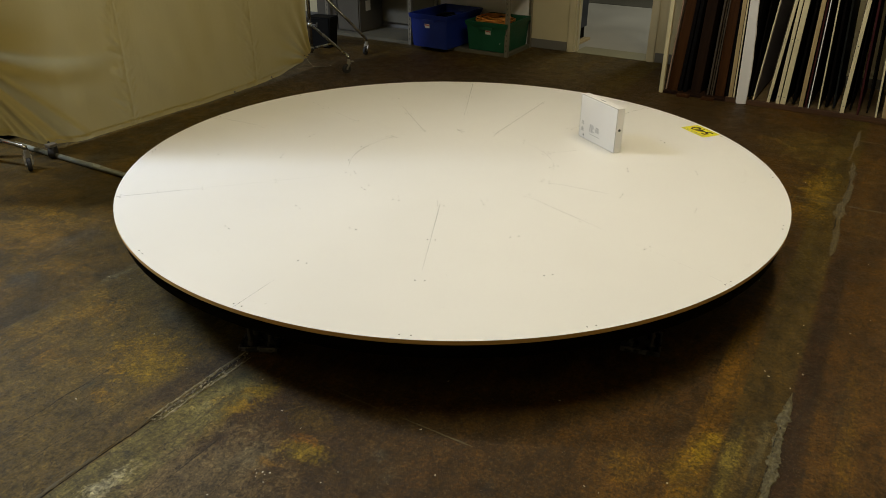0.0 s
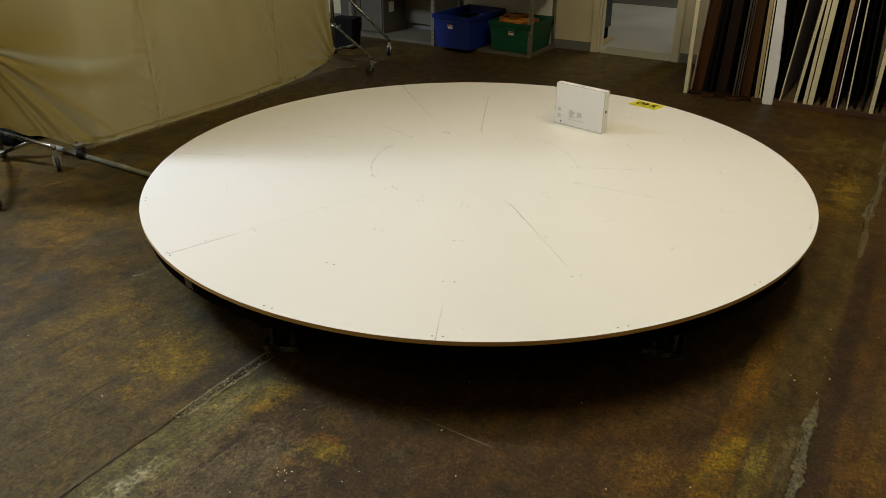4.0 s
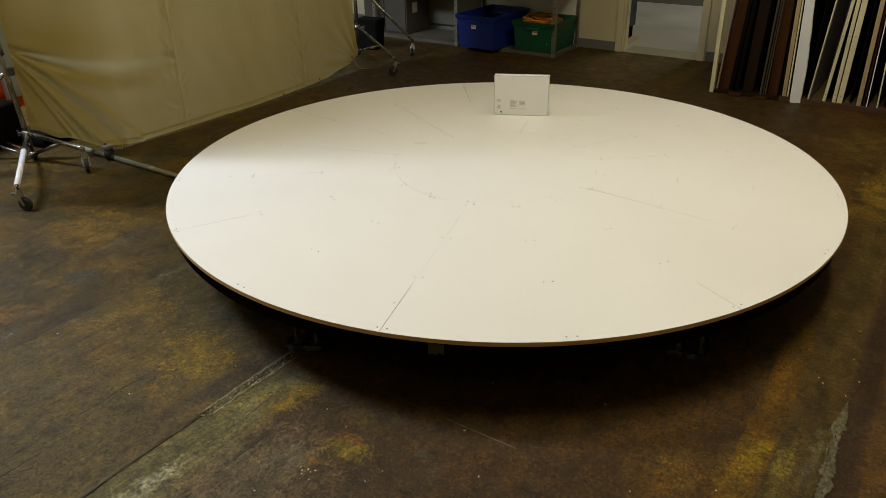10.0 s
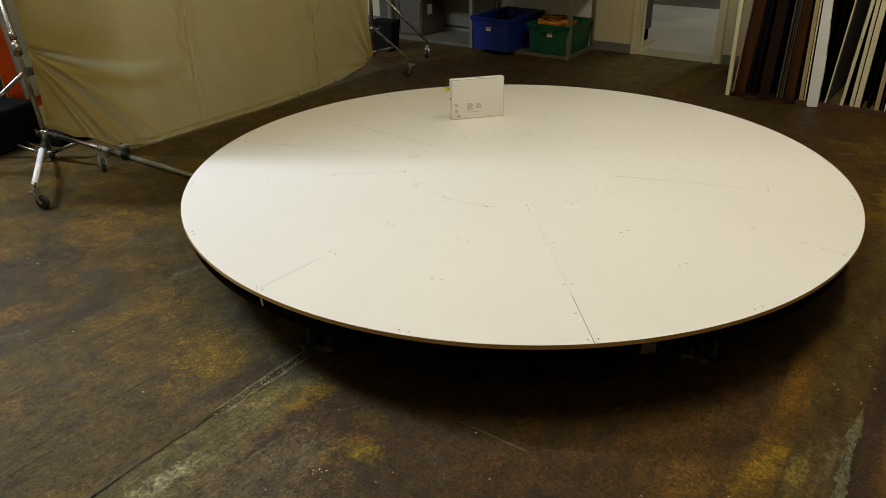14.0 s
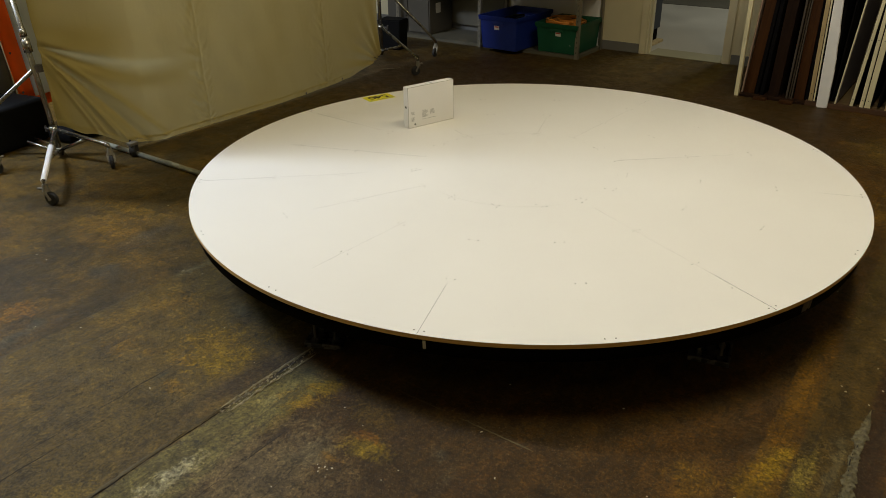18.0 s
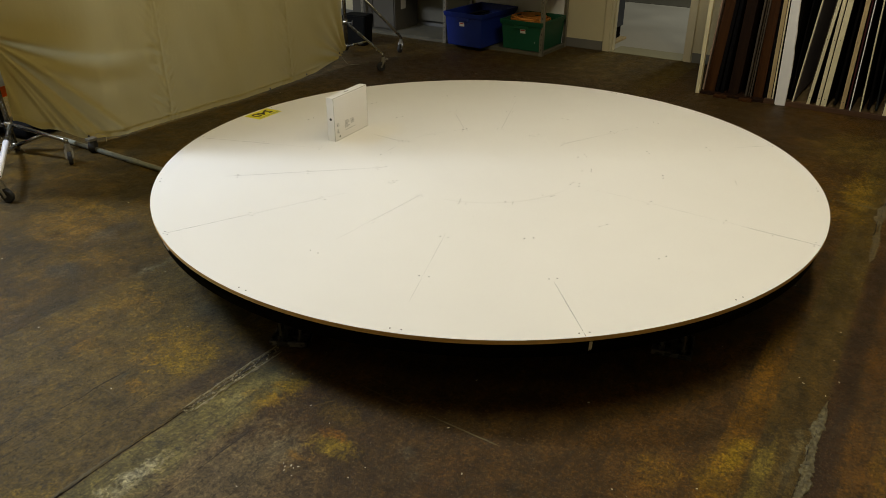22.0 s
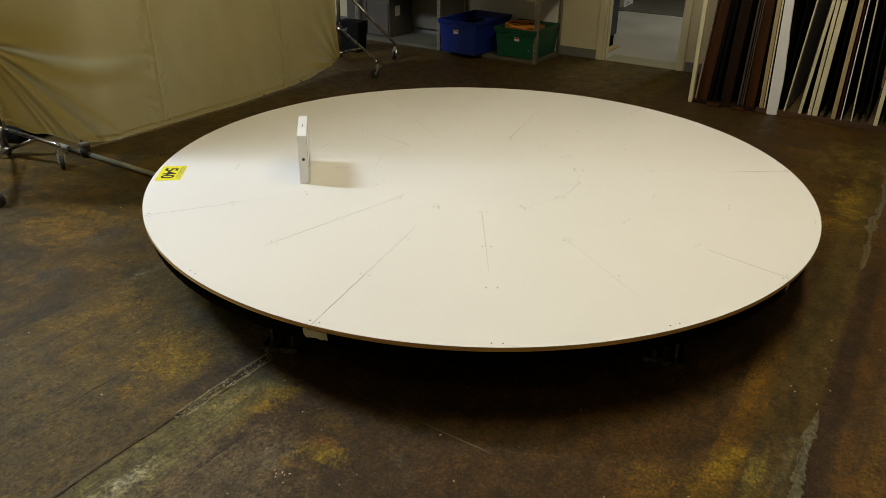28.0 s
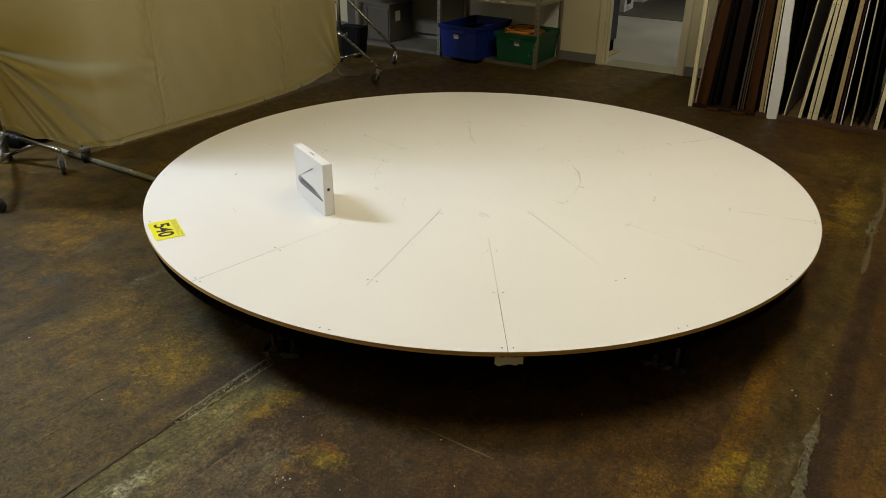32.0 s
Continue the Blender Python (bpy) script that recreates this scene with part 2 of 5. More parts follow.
    c = stain(c, (0.66, -2.30), (0.25, 0.20), (0.078, 0.055, 0.030), 0.5, 0.1, 0.4)
    c = stain(c, (0.575, -2.02), (0.095, 0.070), (0.185, 0.138, 0.012), 0.85, 0.06, 0.34, 0.25)
    c = stain(c, (0.53, -1.975), (0.075, 0.022), (0.130, 0.056, 0.006), 0.8, 0.08, 0.3)
    c = stain(c, (0.52, -2.14), (0.050, 0.028), (0.150, 0.085, 0.012), 0.75, 0.08, 0.3)
    c = stain(c, (0.46, -1.88), (0.16, 0.10), (0.086, 0.056, 0.008), 0.7)
    c = stain(c, (0.80, -1.90), (0.06, 0.05), (0.062, 0.058, 0.050), 0.65)
    c = stain(c, (0.62, -1.93), (0.10, 0.05), (0.034, 0.020, 0.010), 0.7)
    # right: an ochre band, an olive film up to the broken joint, a dark stripe and rusty grit past it
    band = mul(between(bu, 1.742, 1.855, 0.006), no(beyond(add(v, edge), -0.30, 0.3)))
    c = n.mix(mul(band, add(mul(n.mask(blot, 0.36, 0.50), 0.65), 0.15)), c, (0.128, 0.070, 0.004))
    olive = between(bu, 1.855, 2.03, 0.006)
    c = n.mix(mul(olive, 0.8), c, n.ramp(n.noise(4.0, 7, 0.75, trail), [(0.36, (0.050, 0.036, 0.009)), (0.5, (0.070, 0.050, 0.012)), (0.64, (0.094, 0.070, 0.019))]))
    c = stain(c, (1.80, -0.85), (0.045, 0.30), (0.165, 0.088, 0.004), 0.85, 0.1, 0.32, 0.45)
    c = stain(c, (1.815, -1.25), (0.045, 0.13), (0.215, 0.145, 0.004), 0.95, 0.08, 0.32, 0.2)
    c = stain(c, (1.76, -1.42), (0.08, 0.11), (0.170, 0.110, 0.005), 0.75, 0.1, 0.36, 0.6)
    c = stain(c, (1.60, -1.50), (0.09, 0.11), (0.150, 0.090, 0.006), 0.6, 0.1, 0.36, 0.75)
    c = stain(c, (1.895, -1.30), (0.030, 0.22), (0.165, 0.132, 0.028), 0.85, 0.06, 0.3)
    c = stain(c, (1.98, -1.16), (0.022, 0.20), (0.110, 0.098, 0.060), 0.6, 0.06, 0.3)
    c = stain(c, (1.70, -0.60), (0.05, 0.45), (0.040, 0.024, 0.010), 0.6)
    c = stain(c, (1.85, 1.55), (0.14, 0.60), (0.195, 0.130, 0.012), 0.85, 0.1, 0.36, 0.5)
    c = stain(c, (1.66, 1.15), (0.20, 0.85), (0.150, 0.084, 0.010), 0.7, veined=0.5)
    c = stain(c, (1.90, 0.45), (0.08, 0.60), (0.074, 0.056, 0.014), 0.7)
    c = stain(c, (1.70, 2.5), (0.40, 0.6), (0.130, 0.094, 0.022), 0.7, veined=0.4)
    stripe = mul(between(bu, 2.035, 2.125, 0.03), no(beyond(v, 0.75, 0.4)))
    c = n.mix(mul(stripe, 0.8), c, (0.026, 0.013, 0.008))
    c = stain(c, (2.25, -0.90), (0.035, 0.60), (0.145, 0.086, 0.008), 0.75, 0.12, 0.4, 0.7)
    c = stain(c, (2.50, -0.30), (0.18, 0.9), (0.125, 0.066, 0.018), 0.6, veined=0.4)
    c = stain(c, (2.14, 1.2), (0.06, 0.5), (0.110, 0.062, 0.012), 0.6, veined=0.4)
    # dusty brown in front of the doorway and the rack
    c = stain(c, (-1.6, 2.5), (2.2, 1.2), (0.050, 0.031, 0.022), 0.75, 0.0, 0.3)
    c = stain(c, (-0.2, 2.9), (1.3, 0.5), (0.066, 0.046, 0.026), 0.5, veined=0.5)
    c = stain(c, (0.16, 2.2), (0.25, 0.35), (0.110, 0.068, 0.012), 0.6, veined=0.5)
    c = stain(c, (-1.3, 3.0), (0.7, 0.6), (0.036, 0.024, 0.014), 0.6)

    # uneven tone at hand, finger and grain size
    tone = n.ramp(n.noise(11, 9, 0.80, n.stretched((1.0, 0.6, 1.0)), 0.4), [(0.36, (0.42, 0.41, 0.40)), (0.5, (1.0, 1.0, 1.0)), (0.64, (1.65, 1.6, 1.45))])
    c = n.mix(0.85, c, tone, "MULTIPLY")
    tone = n.ramp(grain, [(0.36, (0.35, 0.34, 0.33)), (0.47, (0.9, 0.9, 0.9)), (0.53, (1.12, 1.12, 1.1)), (0.64, (1.9, 1.85, 1.7))])
    c = n.mix(0.55, c, tone, "MULTIPLY")
    tone = n.ramp(pits, [(0.40, (0.25, 0.24, 0.22)), (0.48, (0.85, 0.85, 0.85)), (0.54, (1.15, 1.15, 1.12)), (0.60, (2.0, 1.95, 1.8))])
    c = n.mix(0.6, c, tone, "MULTIPLY")
    c = n.mix(1.0, c, (1.03, 0.96, 0.72), "MULTIPLY")
    # pits, pale grit and long scratches
    c = n.mix(mul(n.mask(n.noise(44, 6, 0.8), 0.54, 0.58), 0.55), c, (0.018, 0.013, 0.007))
    c = n.mix(mul(n.mask(dots, 0.55, 0.60), 0.5), c, (0.008, 0.006, 0.004))
    c = n.mix(mul(n.mask(n.noise(95, 4, 0.75), 0.58, 0.62), 0.4), c, (0.18, 0.135, 0.055))
    c = n.mix(mul(n.mask(grit, 0.68, 0.71), 0.65), c, (0.36, 0.30, 0.18))
    c = n.mix(mul(n.mask(scratch, 0.57, 0.64), 0.45), c, (0.022, 0.016, 0.010))
    c = n.mix(mul(n.mask(n.noise(26.0, 6, 0.75, n.stretched((0.04, 1.0, 1.0)), 0.4), 0.63, 0.67), 0.3), c, (0.15, 0.12, 0.06))
    r = n.ramp(cloud, [(0.35, (0.36,) * 3), (0.65, (0.62,) * 3)])
    n.bump(add(pits, add(mul(dots, 0.6), mul(grain, 1.2))), 0.45, 0.007)
    return n.done(c, r)


def laminate():
    """White laminate with faint grey handling marks."""
    n = Nodes("white_laminate", 0.42)
    c = n.mix(n.mask(n.noise(1.4, 3), 0.3, 0.7), (0.785, 0.77, 0.73), (0.81, 0.797, 0.757))
    smear = n.math("MULTIPLY", n.mask(n.noise(5.0, 6, 0.7, n.stretched((1.0, 0.35, 1.0)), 0.8), 0.66, 0.74), n.mask(n.noise(1.9, 3), 0.50, 0.66))
    c = n.mix(n.math("MULTIPLY", smear, 0.22), c, (0.50, 0.46, 0.40))
    c = n.mix(n.math("MULTIPLY", n.mask(n.noise(46, 3, 0.6), 0.73, 0.76), 0.25), c, (0.40, 0.37, 0.32))
    n.bump(n.noise(18, 5), 0.02, 0.004)
    return n.done(c, n.ramp(n.noise(2.2, 5, 0.6), [(0.35, (0.34,) * 3), (0.65, (0.50,) * 3)]))


M = dict(
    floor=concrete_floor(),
    filler=worn("crumbled_filler", (0.130, 0.110, 0.056), 0.9, 0, 0.75, 160, 1.0, 45),
    pale_filler=worn("pale_crumbled_edge", (0.29, 0.25, 0.15), 0.9, 0, 0.7, 160, 1.0, 45),
    dull_filler=worn("brownish_filler", (0.115, 0.086, 0.036), 0.9, 0, 0.75, 130, 1.0, 40),
    crack=worn("crack_dirt", (0.02, 0.016, 0.01), 0.9),
    joint=worn("joint_dirt", (0.105, 0.086, 0.045), 0.8, 0, 0.6, 90, 0.4, 25),
    chip=worn("paper_chip", (0.62, 0.58, 0.44), 0.8),
    white_top=laminate(),
    ply=grained("plywood_edge", (0.86, 0.55, 0.18), (0.52, 0.29, 0.08), 0.5, (2, 2, 170)),
    seam_dark=worn("seam_dark", (0.10, 0.095, 0.085), 0.9),
    black=worn("black_paint", (0.004, 0.0035, 0.003), 0.9),
    iron=worn("dark_iron", (0.11, 0.10, 0.09), 0.42, 0.6),
    bolt=worn("worn_bolt_steel", (0.20, 0.19, 0.17), 0.4, 0.8),
    foot_steel=worn("scuffed_plate_steel", (0.12, 0.108, 0.104), 0.28, 0.5, 0.85, 60, 0.5, 22),
    screw=worn("screw_zinc", (0.15, 0.14, 0.12), 0.45, 0.6),
    hole=worn("screw_hole", (0.09, 0.08, 0.065), 0.8),
    yellow=worn("yellow_card", (0.82, 0.76, 0.02), 0.5, 0, 0.05),
    ink=worn("black_ink", (0.015, 0.015, 0.015), 0.5),
    carton=worn("white_carton", (0.84, 0.83, 0.81), 0.38, 0, 0.03, 30, 0.01),
    print_grey=worn("print_grey", (0.42, 0.42, 0.42), 0.5),
    print_dark=worn("print_dark", (0.05, 0.055, 0.06), 0.45),
    print_mid=worn("print_mid", (0.28, 0.29, 0.30), 0.45),
    seam_grey=worn("carton_seam", (0.45, 0.44, 0.40), 0.7),
    tape=worn("masking_tape", (0.78, 0.75, 0.60), 0.8, 0, 0.3, 30),
    wall=worn("cream_wall", (0.62, 0.56, 0.37), 0.7, 0, 0.08, 60, 0.1),
    trim=worn("cream_trim", (0.66, 0.60, 0.42), 0.5, 0, 0.1, 30),
    base=worn("grey_vinyl", (0.17, 0.165, 0.15), 0.6, 0, 0.2),
    dim_wall=worn("dull_wall", (0.42, 0.35, 0.17), 0.8),
    ceiling=worn("ceiling_grey", (0.36, 0.32, 0.20), 0.8),
    pale_floor=worn("pale_concrete", (0.42, 0.40, 0.35), 0.5, 0, 0.18, 25, 0.1, 1.2),
    sill=worn("threshold_concrete", (0.32, 0.30, 0.19), 0.6, 0, 0.2),
    pipe_steel=worn("greenish_pipe_steel", (0.27, 0.27, 0.20), 0.42, 0.35, 0.4, 30, 0.1, 9),
    steel=worn("galvanised_steel", (0.30, 0.28, 0.23), 0.42, 0.65, 0.3),
    shelf_deck=worn("shelf_sheet", (0.14, 0.13, 0.095), 0.5, 0.2, 0.2),
    upper_shelf=worn("pale_shelf_sheet", (0.36, 0.34, 0.26), 0.5, 0.2, 0.2),
    pale_sheet=worn("pale_grey_sheet", (0.74, 0.73, 0.72), 0.6, 0, 0.1),
    wall_cover=worn("shaded_wall_brown", (0.16, 0.145, 0.105), 0.7, 0, 0.25),
    blue=worn("blue_plastic", (0.006, 0.022, 0.20), 0.5, 0, 0.25),
    green=worn("green_plastic", (0.005, 0.085, 0.040), 0.5, 0, 0.25),
    glare_tube=worn("glare_white", (0.93, 0.93, 0.94), 0.22, 0, 0.02),
    orange=worn("orange_cable", (0.62, 0.24, 0.035), 0.55, 0, 0.3, 12),
    grey_cabinet=worn("grey_cabinet", (0.085, 0.077, 0.062), 0.55, 0, 0.2),
    label=worn("white_label", (0.75, 0.72, 0.66), 0.6, 0, 0.15),
    label_red=worn("label_red", (0.5, 0.09, 0.07), 0.6),
    chrome=worn("chrome_steel", (0.40, 0.385, 0.34), 0.26, 1.0, 0.25),
    rubber=worn("black_rubber", (0.018, 0.017, 0.016), 0.7),
    nylon=worn("black_nylon", (0.006, 0.006, 0.006), 0.85, 0, 0.3),
    cord=worn("white_cord", (0.36, 0.34, 0.27), 0.9),
    orange_tarp=worn("orange_tarp", (0.82, 0.17, 0.015), 0.6, 0, 0.25, 20),
    grey_tarp=worn("grey_tarp", (0.56, 0.56, 0.55), 0.6, 0, 0.2),
    dark_tarp=worn("dark_tarp", (0.09, 0.08, 0.075), 0.7, 0, 0.2),
    brown_board=grained("brown_board", (0.068, 0.027, 0.008), (0.036, 0.014, 0.005), 0.5),
    walnut=grained("walnut_board", (0.024, 0.011, 0.005), (0.011, 0.005, 0.003), 0.7),
    pine=grained("pine_edge", (0.55, 0.43, 0.22), (0.36, 0.26, 0.12), 0.6),
    pale_edge=worn("pale_board_edge", (0.74, 0.67, 0.43), 0.6, 0, 0.2, 60),
    foam=worn("white_foam", (0.85, 0.84, 0.83), 0.7, 0, 0.08, 30, 0.3),
    gap_black=worn("gap_black", (0.0025, 0.002, 0.0025), 0.8),
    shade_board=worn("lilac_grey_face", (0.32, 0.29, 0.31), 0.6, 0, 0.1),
    maroon=worn("maroon_board", (0.05, 0.012, 0.014), 0.5),
    slate=worn("slate_board", (0.014, 0.017, 0.018), 0.6),
    pink_board=worn("pink_board", (0.42, 0.30, 0.24), 0.6),
    rail=grained("rail_wood", (0.090, 0.040, 0.014), (0.040, 0.018, 0.007), 0.6, (1.5, 30, 30)),
    rack_floor=grained("dusty_plank", (0.17, 0.12, 0.055), (0.09, 0.06, 0.028), 0.7, (1.5, 30, 30)),
    grey_edge=worn("grey_board_edge", (0.075, 0.060, 0.045), 0.6),
    dark_blue=worn("dark_blue_panel", (0.012, 0.016, 0.03), 0.5),
    tube_glow=None,
)


M["black"].node_tree.nodes["Principled BSDF"].inputs["Specular IOR Level"].default_value = 0.03
for kind in ("gap_black", "nylon", "walnut", "brown_board", "maroon", "slate", "grey_edge"):
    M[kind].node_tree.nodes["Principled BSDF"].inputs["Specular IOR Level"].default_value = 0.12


def glowing(name, colour, strength):
    n = Nodes(name)
    n.bsdf.inputs["Emission Color"].default_value = (*colour, 1)
    n.bsdf.inputs["Emission Strength"].default_value = strength
    return n.done((0.8, 0.8, 0.8))


M["tube_glow"] = glowing("lamp_diffuser", (1.0, 0.93, 0.78), 2.0)


def muslin():
    n = Nodes("cream_muslin", 0.85)
    weave = n.noise(900, 2)
    wide, fold = n.noise(1.3, 4, 0.5), n.noise(9, 5, 0.6, n.stretched((1, 2.5, 0.7)))
    c = n.ramp(wide, [(0.3, (0.40, 0.315, 0.092)), (0.7, (0.46, 0.365, 0.115))])
    c = n.mix(n.math("MULTIPLY", n.mask(n.noise(3.0, 6, 0.65), 0.55, 0.8), 0.35), c, (0.36, 0.275, 0.09))
    n.bump(n.math("ADD", fold, n.math("MULTIPLY", weave, 0.15)), 0.45, 0.014)
    # thin enough to let some light through
    through_cloth = n.add("ShaderNodeBsdfTranslucent", Color=(0.76, 0.64, 0.31, 1))
    both = n.tree.nodes.new("ShaderNodeMixShader")
    both.inputs[0].default_value = 0.24
    n.link(n.bsdf.outputs[0], both.inputs[1])
    n.link(through_cloth.outputs[0], both.inputs[2])
    n.link(both.outputs[0], n.tree.nodes["Material Output"].inputs["Surface"])
    return n.done(c)


M["muslin"] = muslin()


def lets_light_through(material, colour, share):
    tree = material.node_tree
    back, both = tree.nodes.new("ShaderNodeBsdfTranslucent"), tree.nodes.new("ShaderNodeMixShader")
    back.inputs["Color"].default_value = (*colour, 1)
    both.inputs[0].default_value = share
    tree.links.new(tree.nodes["Principled BSDF"].outputs[0], both.inputs[1])
    tree.links.new(back.outputs[0], both.inputs[2])
    tree.links.new(both.outputs[0], tree.nodes["Material Output"].inputs["Surface"])


lets_light_through(M["orange_tarp"], (0.85, 0.20, 0.02), 0.45)
lets_light_through(M["grey_tarp"], (0.60, 0.60, 0.56), 0.35)


# ---- building helpers ----
def box(bm, x0, x1, y0, y1, z0, z1, bevel=0.0, turn=None):
    made = bmesh.ops.create_cube(bm, size=1.0)["verts"]
    for w in made:
        w.co = Vector(((x0 + x1) / 2 + w.co.x * (x1 - x0), (y0 + y1) / 2 + w.co.y * (y1 - y0), (z0 + z1) / 2 + w.co.z * (z1 - z0)))
    if bevel:
        edges = list({e for w in made for e in w.link_edges})
        r = bmesh.ops.bevel(bm, geom=edges, offset=bevel, segments=2, affect="EDGES", profile=0.6)
        made = list({w for f in r["faces"] for w in f.verts} | {w for w in made if w.is_valid})
    if turn is not None:
        bmesh.ops.transform(bm, matrix=turn, verts=made)
    return bm


def rod(bm, a, b, r0, r1=None, seg=12, caps=True):
    a, b = Vector(a), Vector(b)
    r1 = r0 if r1 is None else r1
    q = (b - a).to_track_quat("Z", "Y").to_matrix()
    rings = []
    for p, r in ((a, r0), (b, r1)):
        rings.append([bm.verts.new(p + q @ Vector((r * math.cos(k * math.tau / seg), r * math.sin(k * math.tau / seg), 0))) for k in range(seg)])
    for k in range(seg):
        bm.faces.new((rings[0][k], rings[0][(k + 1) % seg], rings[1][(k + 1) % seg], rings[1][k]))
    if caps:
        bm.faces.new(rings[0][::-1])
        bm.faces.new(rings[1])
    return bm


def pipe(bm, points, r, seg=8):
    """A round tube along a path."""
    pts = [Vector(p) for p in points]
    rings = []
    for i, p in enumerate(pts):
        way = (pts[min(i + 1, len(pts) - 1)] - pts[max(i - 1, 0)]).normalized()
        q = way.to_track_quat("Z", "Y").to_matrix()
        rings.append([bm.verts.new(p + q @ Vector((r * math.cos(k * math.tau / seg), r * math.sin(k * math.tau / seg), 0))) for k in range(seg)])
    for a, b in zip(rings, rings[1:]):
        for k in range(seg):
            bm.faces.new((a[k], a[(k + 1) % seg], b[(k + 1) % seg], b[k]))
    bm.faces.new(rings[0][::-1])
    bm.faces.new(rings[-1])
    return bm


def prism(bm, outline, z0, z1):
    """An upright prism over an outline that runs anticlockwise."""
    lo = [bm.verts.new((x, y, z0)) for x, y in outline]
    hi = [bm.verts.new((x, y, z1)) for x, y in outline]
    bm.faces.new(lo[::-1])
    bm.faces.new(hi)
    k = len(outline)
    for i in range(k):
        bm.faces.new((lo[i], lo[(i + 1) % k], hi[(i + 1) % k], hi[i]))
    return bm


def mesh_of(name, bm, material, smooth=False):
    me = bpy.data.meshes.new(name)
    bm.normal_update()
    bm.to_mesh(me)
    bm.free()
    me.materials.append(material)
    if smooth:
        for p in me.polygons:
            p.use_smooth = True
    return me


def part(name, bm, material, parent, label="", smooth=False):
    ob = new(name, mesh_of(name, bm, material, smooth))
    ob.parent = parent
    return tagged(ob, label)


def again(name, me, parent, m):
    """One more part on a mesh that is there already."""
    ob = new(name, me)
    ob.parent = parent
    ob.matrix_local = m
    return ob


def thing(name, m, label, category, group="", kind=""):
    return placed(tagged(new(name), label, category, group, kind), m)


def placed(ob, m):
    ob.matrix_world = m
    return ob


def room(u, v, z=0.0, rx=0, ry=0, rz=0):
    return ROOM @ pose(u, v, z, rx, ry, rz)


def setting(name, bm, material, label="", category=""):
    ob = new(name, mesh_of(name, bm, material))
    ob.matrix_world = ROOM.copy()
    return tagged(ob, label, category, "", "structure")


B = bmesh.new
rnd = random.Random(7)

# ---- the room ----
U0, U1, V0, V1 = -6.5, 5.0, -7.0, 4.55
DOOR_A, DOOR_B, DOOR_H = -1.06, -0.20, 2.06

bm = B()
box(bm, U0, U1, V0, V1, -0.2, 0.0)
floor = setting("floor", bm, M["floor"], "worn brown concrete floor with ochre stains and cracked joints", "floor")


def strip(name, u, v0, v1, width, wobble, z, material, step=0.006, label="", across=False, seed=1):
    """An uneven crumbling band along a joint of the floor, with ragged edges."""
    bm = B()
    count = max(2, int(abs(v1 - v0) / step))
    cols = 14 if width > 0.03 else 4
    prev = None
    for i in range(count + 1):
        t = v0 + (v1 - v0) * i / count

        def n(f, k):
            return noise.noise(Vector((t * f, seed * 3.7, k)))
        drift = wobble * (1.3 * n(2.0, 0) + 0.7 * n(9.0, 1))
        fade = min(1.0, 8 * min(i, count - i) / count + 0.1)
        body = max(0.10, 0.55 + 0.75 * n(3.0, 2) + 0.35 * n(11.0, 3))
        half = width * fade * body / 2
        lo = u + drift - half * max(0.1, 1 + 0.5 * n(21, 4) + 0.5 * n(70, 5))
        hi = u + drift + half * max(0.1, 1 + 0.5 * n(23, 6) + 0.5 * n(66, 7))
        row = []
        for k in range(cols):
            a = lo + (hi - lo) * k / (cols - 1)
            hgt = 0.0006 if k in (0, cols - 1) else max(0.0008, z * (0.55 + 0.7 * noise.noise(Vector((t * 55, a * 70, seed))) + 0.4 * noise.noise(Vector((t * 120, a * 120, seed + 9)))))
            row.append(bm.verts.new((t, a, hgt) if across else (a, t, hgt)))
        if prev:
            for k in range(cols - 1):
                bm.faces.new((prev[k], prev[k + 1], row[k + 1], row[k]))
        prev = row
    bmesh.ops.recalc_face_normals(bm, faces=bm.faces)
    if sum(f.normal.z for f in bm.faces) < 0:
        bmesh.ops.reverse_faces(bm, faces=bm.faces)
    return part(name, bm, material, floor, label)


strip("joint_filler", 2.03, -2.4, -0.76, 0.066, 0.012, 0.007, M["filler"], seed=3, label="crumbled grey joint filler")
strip("joint_filler", 2.022, 0.62, 1.18, 0.060, 0.010, 0.004, M["dull_filler"], seed=4, label="worn brownish joint filler")
strip("joint_filler", 2.012, 1.12, 2.30, 0.075, 0.018, 0.006, M["dull_filler"], seed=14, label="worn brownish joint filler")
strip("joint_filler", 1.975, 2.3, 3.1, 0.04, 0.012, 0.004, M["dull_filler"], seed=24)
strip("crack", 2.015, -2.4, -0.9, 0.011, 0.014, 0.0078, M["crack"], seed=5)
strip("crack", 2.005, 0.9, 2.1, 0.008, 0.014, 0.0068, M["crack"], seed=6)
strip("crack", -0.030, -2.16, -1.66, 0.018, 0.006, 0.0025, M["crack"], seed=31)
strip("joint_filler", -0.006, -2.18, -1.70, 0.020, 0.006, 0.007, M["pale_filler"], seed=7, label="crumbled grey joint filler")
strip("joint_filler", -0.052, -2.20, -1.66, 0.017, 0.005, 0.007, M["pale_filler"], seed=33, label="crumbled grey joint filler")
strip("joint_filler", -0.030, -2.16, -1.80, 0.014, 0.010, 0.006, M["joint"], seed=41)
crumb_rnd = random.Random(5)
bm = B()
